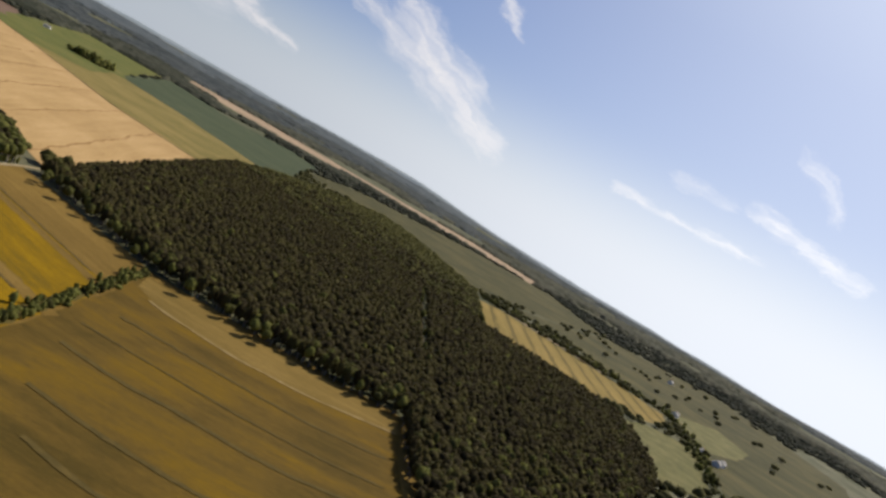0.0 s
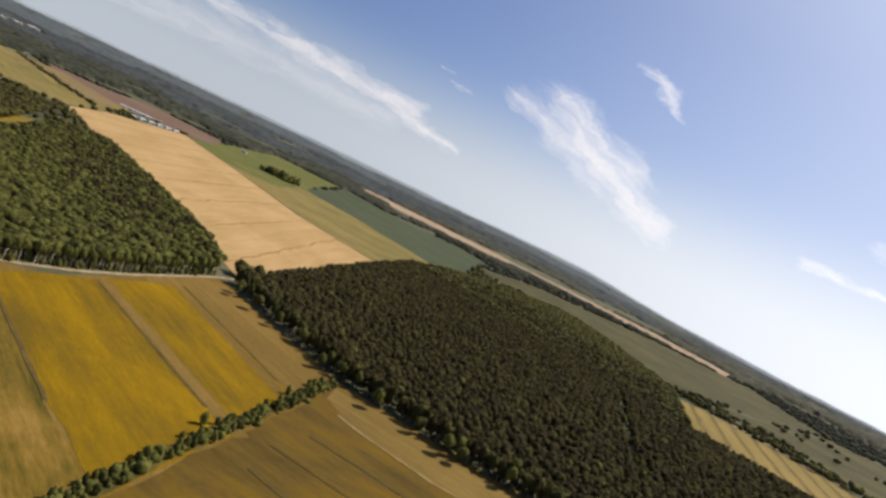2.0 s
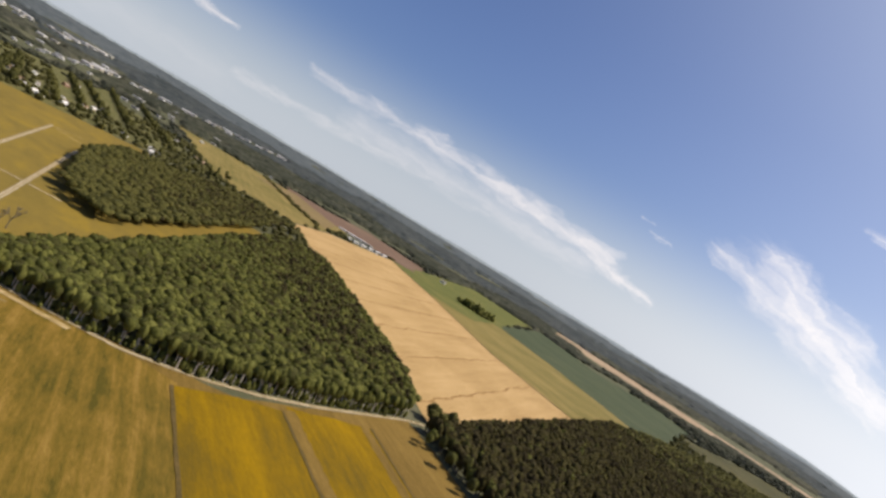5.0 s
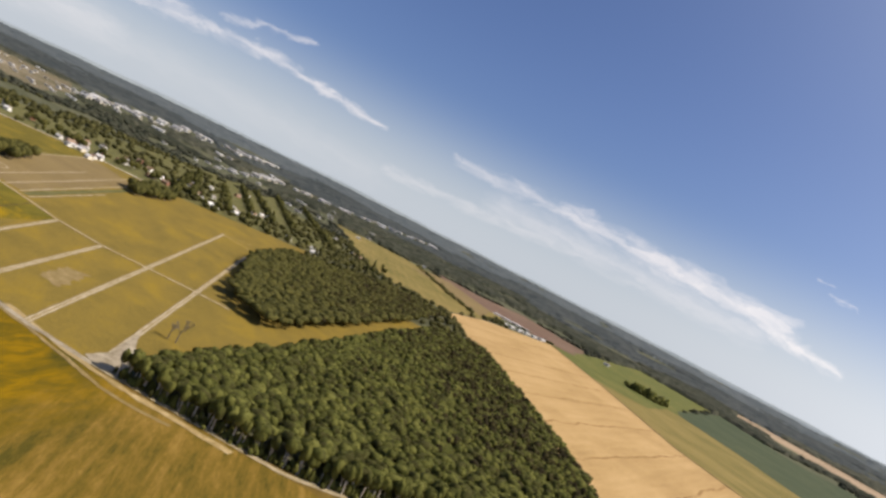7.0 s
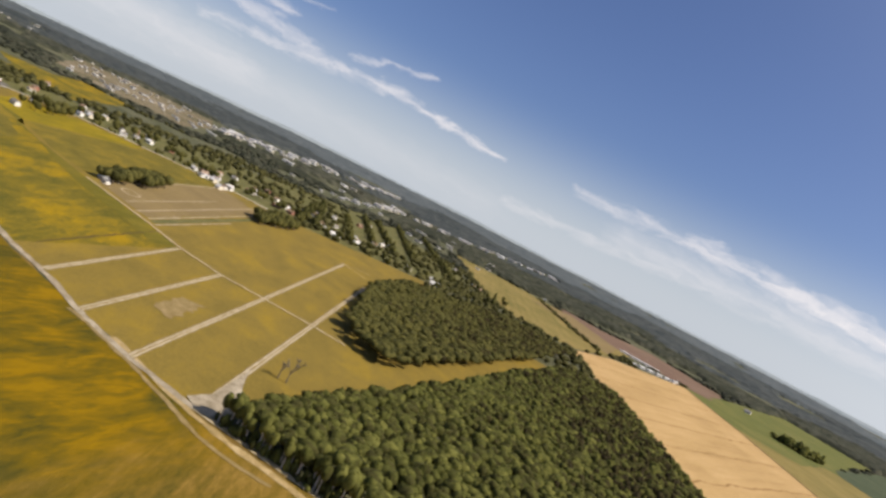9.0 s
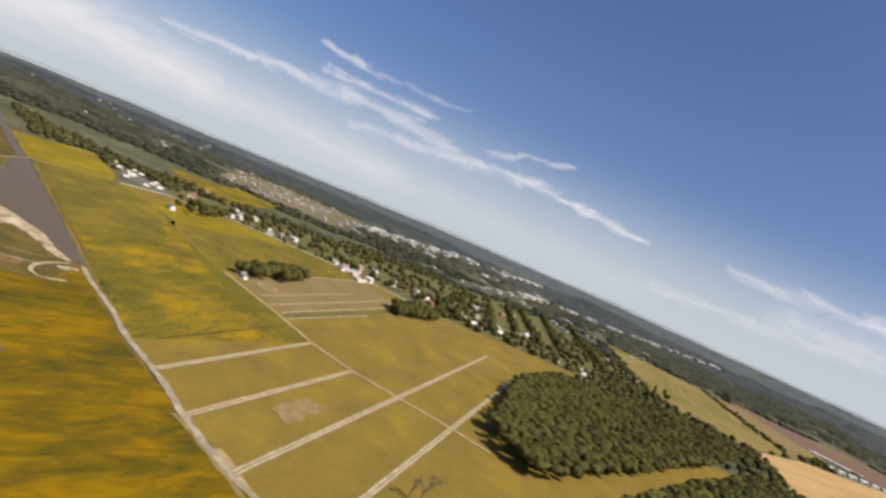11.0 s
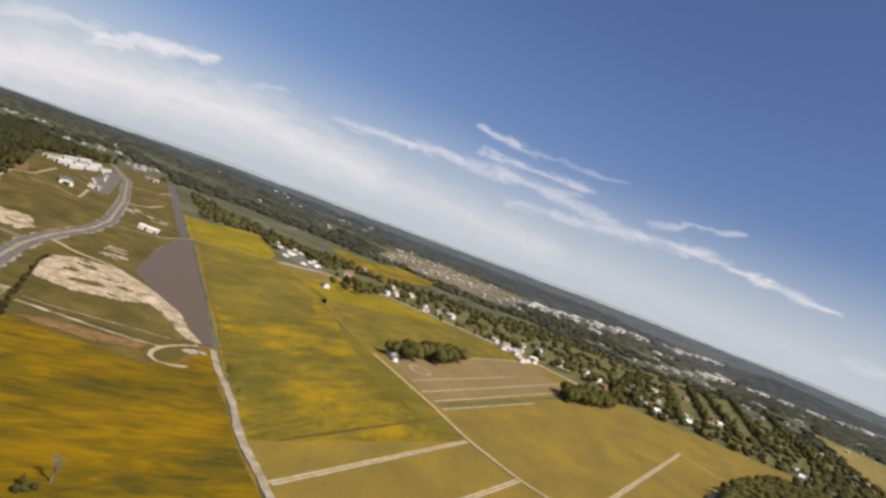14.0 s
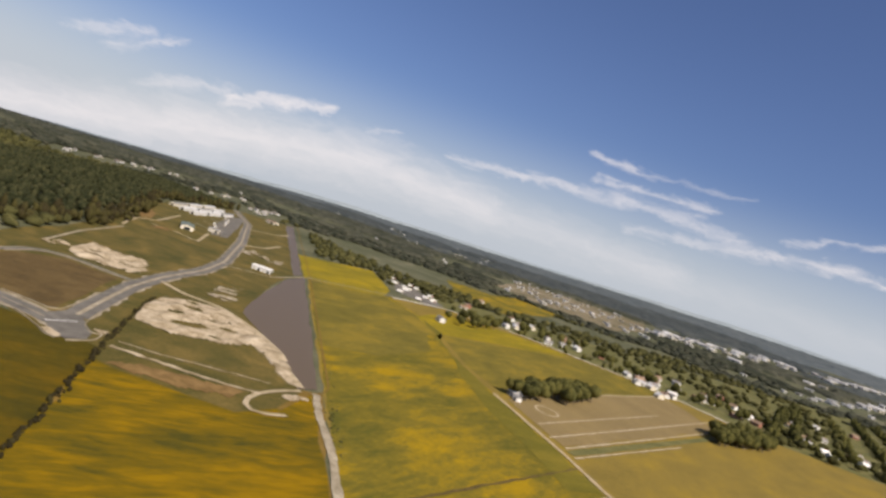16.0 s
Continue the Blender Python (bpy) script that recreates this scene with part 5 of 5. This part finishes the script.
OPEN = [[(-1035, 1300), (-754, 1136), (-502, 952), (-298, 864), (-306, 836), (-502, 924), (-754, 1108), (-1020, 1286)], [(-300, 860), (-1034, 1290), (-985, 1432), (-700, 1462), (-290, 1250)], [(-1000, 1140), (-1015, 1300), (-1190, 1270), (-1170, 1200)]] + [c for n_, c, *_ in FIELDS if n_ not in ("village_green", "field_rough", "field_east")] + [POND, [(-590, 100), (-940, -30), (-1560, -290), (-1570, -330), (-900, -84), (-590, 60)], [(-1545, -325), (-1480, -325), (-910, -66), (-940, -50)], WOOD_PINE, WOOD_BELT, WOOD_BROAD, WOOD_LANE,
        [(-1000, 60), (-1240, 60), (-1280, 260), (-1150, 420), (-1000, 420)], [(-1244, -320), (-1300, -380), (-1180, -380), (-980, -200), (-1000, -170), (-1270, -270)], [(-1215, -36), (-1190, 12), (-1124, 66), (-1070, 52), (-1107, -4)]]


def far_wood(name, r0, r1, spacing, wide, tall, keep, seed, label):
    rng = np.random.default_rng(seed)
    gx, gy = np.meshgrid(np.arange(CX - r1, CX + r1, spacing), np.arange(CY - r1, CY + r1, spacing))
    x, y = (g.ravel() + rng.uniform(-0.45, 0.45, g.size) * spacing for g in (gx, gy))
    r, yaw = np.hypot(x - CX, y - CY), np.degrees(np.arctan2(-(x - CX), y - CY))
    ok = (r > r0) & (r < r1) & (yaw > -48) & (yaw < 168) & (rng.uniform(size=x.size) < keep)
    x, y = x[ok], y[ok]
    for poly in OPEN:
        bad = inside(poly, x, y)
        x, y = x[~bad], y[~bad]
    bad = by_town(x, y)
    x, y = x[~bad], y[~bad]
    for open_, share in (("village_green", 0.55), ("field_rough", 1.0), ("field_east", 0.97)):
        thin = inside([c for n_, c, *_ in FIELDS if n_ == open_][0], x, y) & (rng.uniform(size=x.size) < share)
        x, y = x[~thin], y[~thin]
    patchy = np.array([noise.fractal(Vector((a * 0.0022, b * 0.0022, 1.7)), 0.8, 2.0, 3) for a, b in zip(x, y)])
    ok = patchy > -0.42
    pts = np.stack([x[ok], y[ok]], 1)
    # Beyond 1400 m the leaf colour has haze painted in
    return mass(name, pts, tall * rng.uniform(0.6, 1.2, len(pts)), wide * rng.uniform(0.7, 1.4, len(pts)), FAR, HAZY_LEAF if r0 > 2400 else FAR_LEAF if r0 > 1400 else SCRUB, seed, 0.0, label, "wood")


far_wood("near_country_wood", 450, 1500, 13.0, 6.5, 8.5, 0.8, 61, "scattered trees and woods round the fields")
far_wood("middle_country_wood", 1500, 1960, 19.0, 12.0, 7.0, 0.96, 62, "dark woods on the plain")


site_ = scatter([(-640, -192), (-800, -212), (-900, -250), (-960, -276), (-1200, -396), (-1460, -410), (-1520, -600), (-760, -520), (-600, -320)], 7.5, 66)
mass("site_wood", site_, np.random.default_rng(7).uniform(8.5, 12, len(site_)), np.random.default_rng(8).uniform(3.0, 5.4, len(site_)), FAR, SHADE_LEAF, 67, 0.3, "dark mixed wood behind the building land", "wood")


def canopy(name, r0, r1, tall, mat, seed, label, last=False):
    """The closed canopy of far woods, with uneven crowns and gaps at the open fields."""
    rng = np.random.default_rng(seed)
    rr = (r0 - 330) * np.exp(np.arange(0.0, math.log((r1 + (0 if last else 330)) / (r0 - 330)), 0.007))
    aa = np.radians(np.arange(-52.0, 168.0, 0.22))
    gr, ga = np.meshgrid(rr, aa, indexing="ij")
    gr, ga = gr * (1 + rng.uniform(-0.0025, 0.0025, gr.shape)), ga + rng.uniform(-0.0013, 0.0013, ga.shape)
    x, y = CX - gr * np.sin(ga), CY + gr * np.cos(ga)
    fx, fy = x.ravel(), y.ravel()
    clear = np.zeros(fx.size, bool)
    for poly in OPEN:
        clear |= inside(poly, fx, fy)
    clear |= by_town(fx, fy)
    coarse = {}
    for i, (a, b) in enumerate(zip(np.floor(fx / 45), np.floor(fy / 45))):
        if (a, b) not in coarse:
            coarse[(a, b)] = noise.fractal(Vector((a * 0.1, b * 0.1, 1.7)), 0.8, 2.0, 3)
    patchy = np.array([coarse[k] for k in zip(np.floor(fx / 45), np.floor(fy / 45))])
    clear |= patchy < (-0.2 if r0 < 2000 else -0.42)
    shift = 300 * np.clip(patchy, -1, 1)
    clear |= gr.ravel() < r0 + shift - 12
    if not last:
        clear |= gr.ravel() > r1 + shift + 12
    clear = clear.reshape(x.shape)
    z = rise(x, y) + tall * rng.uniform(0.6, 1.1, x.shape) * (1 + 0.4 * patchy.reshape(x.shape))
    z[clear] = rise(x, y)[clear] - 1.0
    n, m = x.shape
    i = np.arange(n * m).reshape(n, m)
    a, b, c, d = i[:-1, :-1].ravel(), i[:-1, 1:].ravel(), i[1:, 1:].ravel(), i[1:, :-1].ravel()
    tris = np.concatenate([np.stack([a, b, c], 1), np.stack([a, c, d], 1)])
    tris = tris[~clear.ravel()[tris].all(1)][:, ::-1]
    me = fast_mesh(name, np.stack([fx, fy, z.ravel()], 1), tris, mat)
    me.polygons.foreach_set("use_smooth", np.ones(len(tris), bool))
    tagged(new(name, me), label, "wood", kind="stuff")


# Leaf colours step paler and bluer outward, standing for haze
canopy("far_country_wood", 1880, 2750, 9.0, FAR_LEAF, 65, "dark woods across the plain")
canopy("distant_wood", 2750, 3650, 10.0, HAZY_LEAF, 63, "dark woods far across the plain, haze painted into their leaves")
canopy("horizon_wood", 3650, 4660, 10.0, HAZE_BLUE_LEAF, 64, "woods reaching the horizon, pale blue haze painted into their leaves", True)


# ---- single trees ----
def tree(shape, tall, wide, trunk_h, mat, bark, seed, name, label, category="tree", group=""):
    """A tapered trunk with limbs, and a crown of many leaf clumps."""
    rng = random.Random(seed)
    top = new(name)
    tagged(top, label, category, group)
    bm = bmesh.new()
    r = 0.026 * tall

    def limb(a, b, r0, r1):
        a, b = Vector(a), Vector(b)
        m = Matrix.Translation((a + b) / 2) @ (b - a).to_track_quat("Z", "Y").to_matrix().to_4x4()
        bmesh.ops.create_cone(bm, cap_ends=True, segments=7, radius1=r0, radius2=r1, depth=(b - a).length, matrix=m)

    mid = (rng.uniform(-0.3, 0.3), rng.uniform(-0.3, 0.3), tall * 0.45)
    limb((0, 0, -0.3), mid, r * 1.3, r * 0.8)
    limb(mid, (mid[0] * 1.5, mid[1] * 1.5, tall * 0.86), r * 0.8, r * 0.15)
    for k in range(5):
        a = k * 1.26 + rng.uniform(-0.4, 0.4)
        z = tall * rng.uniform(0.35, 0.6)
        limb((mid[0], mid[1], z), (wide * 0.7 * math.cos(a), wide * 0.7 * math.sin(a), z + tall * 0.2), r * 0.45, r * 0.1)
    part("trunk", bm, bark, top)
    v, f = shape
    v = v * np.array([wide, wide, tall - trunk_h]) + np.array([0, 0, trunk_h])
    crown = new("crown", fast_mesh("crown", v, f, mat))
    crown.parent = top
    return top


LIGHT_BARK = earth("pale_bark", (0.3, 0.265, 0.21), (0.42, 0.375, 0.3), (0.52, 0.475, 0.39), 1.0, 0.2)
EDGE = "trees at the edge of the broadleaf wood"
edge_kinds = [tree(TREE[k], 12.0, 2.4, 4.4, LEAF, LIGHT_BARK, k, "tree", "slender broadleaf tree with a pale bare trunk", group=EDGE) for k in range(4)]
pine_kinds = [tree(CONIFER[k], 13.0, 3.0, 2.4, NEEDLE, BARK, 10 + k, "pine_tree", "dark green pine at the edge of the wood", group="pines at the edge of the wood") for k in range(3)]
round_kinds = [tree(TREE[k], 10.0, 4.6, 1.6, DARK_LEAF, BARK, 20 + k, "round_tree", "broad round leafy tree with a short trunk", group="round trees beside the meadow") for k in range(3)]


def plant(kinds, spots, seed, low=0.8, high=1.15):
    rng = random.Random(seed)
    for i, (x, y) in enumerate(spots):
        m = pose(x, y, float(rise(x, y)), 0, 0, rng.uniform(0, 360))
        k = i % len(kinds)
        s = rng.uniform(low, high)
        if i < len(kinds):
            kinds[k].matrix_basis, ob = m, kinds[k]
        else:
            ob = copy_thing(kinds[k], m)
        ob.scale = (s * rng.uniform(0.9, 1.15), s * rng.uniform(0.9, 1.15), s)


plant(edge_kinds, [tuple(p) for p in along([(-368, 204), (-345, 223), (-319, 246), (-295, 279), (-286, 320), (-282, 360), (-281, 440)], 2.6, 0.9, 71)], 71)
plant(pine_kinds, [tuple(p) for p in along([(-266, 446), (-139, 379), (-49, 362), (31, 359), (42, 290)], 3.4, 0.9, 72)], 72)
grove = [(-752, 172), (-757, 168), (-762, 178), (-768, 172), (-772, 182), (-786, 188), (-800, 192), (-808, 196), (-814, 204), (-820, 198), (-826, 208), (-832, 204), (-836, 212), (-842, 216), (-824, 216), (-812, 190)]
grove += [tuple(p) for p in scatter([(-788, 180), (-846, 210), (-840, 228), (-782, 200)], 6.0, 77)] + [tuple(p) for p in scatter([(-750, 160), (-778, 176), (-772, 190), (-746, 172)], 6.5, 78)]
grove += [tuple(p) for p in scatter([(-850, 325), (-880, 320), (-950, 372), (-945, 398), (-915, 392)], 7.0, 75)]
grove += [(-272, 470), (-276, 464), (-270, 478), (-280, 470), (-1010, 480), (-1022, 500), (-1050, 545)]
grove += [tuple(p) for p in along([(-985, 90), (-1060, 100), (-1150, 160), (-1200, 220), (-1095, 330), (-1060, 440)], 8.0, 12.0, 76)]
plant(round_kinds, grove, 73, 0.95, 1.45)


def bare_tree(x, y, tall, seed):
    rng = random.Random(seed)
    top = new("bare_tree")
    top.matrix_basis = pose(x, y, 0)
    tagged(top, "bare brown dead tree standing in the meadow", "tree")
    bm = bmesh.new()

    def grow(a, way, length, r, depth):
        b = a + way * length
        m = Matrix.Translation((a + b) / 2) @ way.to_track_quat("Z", "Y").to_matrix().to_4x4()
        bmesh.ops.create_cone(bm, cap_ends=True, segments=5, radius1=r, radius2=r * 0.6, depth=length * 1.04, matrix=m)
        if depth:
            for _ in range(4):
                w = (way + Vector((rng.uniform(-0.8, 0.8), rng.uniform(-0.8, 0.8), rng.uniform(-0.1, 0.6)))).normalized()
                grow(b, w, length * rng.uniform(0.55, 0.8), r * 0.55, depth - 1)

    grow(Vector((0, 0, -0.2)), Vector((0.03, 0.02, 1)).normalized(), tall * 0.36, 0.4, 3)
    part("trunk", bm, BARK, top)


understorey([(-369, 204), (-346, 223), (-320, 246), (-296, 280), (-287, 320), (-283, 360), (-282, 440)], 1.6, 1.1, 81, "leafy undergrowth and saplings at the wood's edge")
mix_ = np.concatenate([along([(-262, 444), (-139, 381), (-49, 364), (30, 361)], 3.2, 8.0, 83), scatter([(45, 245), (140, 300), (205, 430), (215, 520), (110, 400), (45, 330)], 11.0, 84), scatter(WOOD_PINE, 26.0, 85)])
mass("mixed_broadleaf", mix_, np.random.default_rng(5).uniform(10, 14, len(mix_)), np.random.default_rng(6).uniform(2.6, 4.0, len(mix_)), BROAD, LEAF, 86, 0.35, "lighter broadleaf trees scattered through the pine wood", "wood")
bare_tree(-424, 246, 15, 4)
bare_tree(-428, 243, 10, 6)
bare_tree(-432, 92, 8, 9)
hedge("bush", [(-423, 88), (-427, 90)], 0.8, 0.7, 3.0, 1.3, 88, "dark leafy bush under a dead tree in the golden field", DARK_LEAF, "bush")

# ---- small ground marks ----
for a_, b_, w_ in (((-679, 189), (-971, 351), 1.6), ((-669, 198), (-927, 347), 1.8), ((-656, 202), (-790, 284), 1.6), ((-850, 215), (-1026, 315), 2.0), ((-700, 182), (-890, 285), 1.2)):
    ribbon("garden_path", [a_, b_], w_, DIRT, 6, "pale straight path between garden plots", 0.5, category="path")
ribbon("stony_strip", [(142, 1030), (220, 988), (300, 946)], 8.0, PALE, 5, "pale stony strip behind the striped stubble", 0.4, category="strip")
ribbon("garden_strip", [(-662, 200), (-880, 330)], 6.0, LAWN, 5, "green grass strip between pale garden paths", category="grass")
ribbon("ring_track", [(-742 + 11 * math.cos(a * 0.3142) - 2, 188 + 8 * math.sin(a * 0.3142)) for a in range(21)], 1.6, DIRT, 6, "pale oval riding track beside the trees", category="track")
patch("bare_patch", [(-475, 188), (-504, 205), (-499, 218), (-462, 195)], WORN, 4, "bare tan patch in the meadow", 1.6, 3.0, "bare patch")
ribbon("road_verge", [(-419, 168), (-379, 188), (-353, 205), (-337, 219), (-316, 236)], 3.5, TRACK, 4, "worn grassy verge beside the dirt road", 0.4, category="verge")
# Dark ribbon painted for the shade between the pines
ribbon("wood_ride", [(8, 792), (31, 506)], 5.0, BRUSH_AND_SHADE, 3, "narrow ride cut through the pine wood, its shade painted dark", category="track")


def hills(radius, lift, seed):
    """A low ridge added to close the plain on the horizon, coloured as haze."""
    a = np.radians(np.arange(0, 360.1, 0.5))
    x, y = CX + radius * np.cos(a), CY + radius * np.sin(a)
    z0 = rise(x, y)
    bump = np.array([noise.fractal(Vector((px * 0.002, py * 0.002, seed)), 0.9, 2.0, 4) for px, py in zip(x, y)])
    z1 = z0 + lift * (1 + 0.35 * bump)
    n = len(a)
    back_x, back_y = CX + (radius + 60) * np.cos(a), CY + (radius + 60) * np.sin(a)
    verts = np.concatenate([np.stack([x, y, z0 - 2], 1), np.stack([(x + back_x) / 2, (y + back_y) / 2, z1], 1), np.stack([back_x, back_y, z0 - 2], 1)])
    i = np.arange(n - 1)
    tris = np.concatenate([np.stack(q, 1) for q in ((i, i + 1, n + i + 1), (i, n + i + 1, n + i), (n + i, n + i + 1, 2 * n + i + 1), (n + i, 2 * n + i + 1, 2 * n + i))])
    ob = new("backdrop", fast_mesh("backdrop", verts, tris, HAZE_RIDGE))
    tagged(ob, "added low ridge on the horizon, painted pale blue as haze", "hills", kind="structure")


# Added ridge: its pale colour stands for the haze at the horizon
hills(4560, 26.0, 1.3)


# ---- parked vehicles ----
def truck(x, y, turn, colour, label):
    top = new("parked_truck")
    top.matrix_basis = pose(x, y, 0.3, 0, 0, turn)
    tagged(top, label, "truck", "parked trucks")
    bm = bmesh.new()
    box(bm, -1.2, 0, 2.0, 6.0, 2.4, 2.4)
    bmesh.ops.bevel(bm, geom=bm.edges[:], offset=0.08, segments=1, affect="EDGES")
    part("cargo_box", bm, WHITE, top)
    bm = bmesh.new()
    box(bm, 3.1, 0, 1.6, 2.0, 2.2, 2.0)
    bmesh.ops.bevel(bm, geom=bm.edges[:], offset=0.25, segments=2, affect="EDGES")
    cab = part("cab", bm, colour, top)
    bm = bmesh.new()
    box(bm, 4.06, 0, 2.0, 0.1, 1.8, 0.8)
    part("windscreen", bm, GLASS, cab)
    for wx in (-2.8, 2.8):
        for wy in (-1.0, 1.0):
            bm = bmesh.new()
            bmesh.ops.create_cone(bm, cap_ends=True, segments=14, radius1=0.5, radius2=0.5, depth=0.35, matrix=Matrix.Translation((wx, wy, 0.5)) @ Matrix.Rotation(math.pi / 2, 4, "X"))
            part("wheel", bm, GLASS, top)


yard_ = scatter([(-1250, -45), (-1245, 5), (-1110, 58), (-1075, 40), (-1105, 5)], 16.0, 91)
for i, (x_, y_) in enumerate(yard_):
    if rng_.random() < 0.4:
        truck(float(x_), float(y_), 120 + rng_.uniform(-6, 6), (WHITE, BRICK, CREAM)[i % 3], "white box truck parked in the grey yard")
for i in range(9):
    truck(-1040 - 30 * i + rng_.uniform(-5, 5), -206 - 13 * i + rng_.uniform(-12, 8), 25 + rng_.uniform(-6, 6), CREAM, "white box truck parked before the long halls")

ribbon("meadow_furrow", [(-514, 133), (-560, 158), (-640, 203)], 1.6, FURROW, 6, "dark furrow across the meadow", 0.6, category="track")
ribbon("dirt_lane", [(-826, 420), (-800, 432), (-780, 442)], 2.2, TRACK, 5, "narrow worn lane joining two dirt lanes", 0.3, category="lane")
ribbon("side_track", [(-437, 151), (-423, 160), (-394, 176), (-369, 188), (-353, 194), (-341, 203), (-330, 216)], 2.2, WORN, 5, "worn sandy track beside the dirt road", 0.45, category="track", step=4.0)
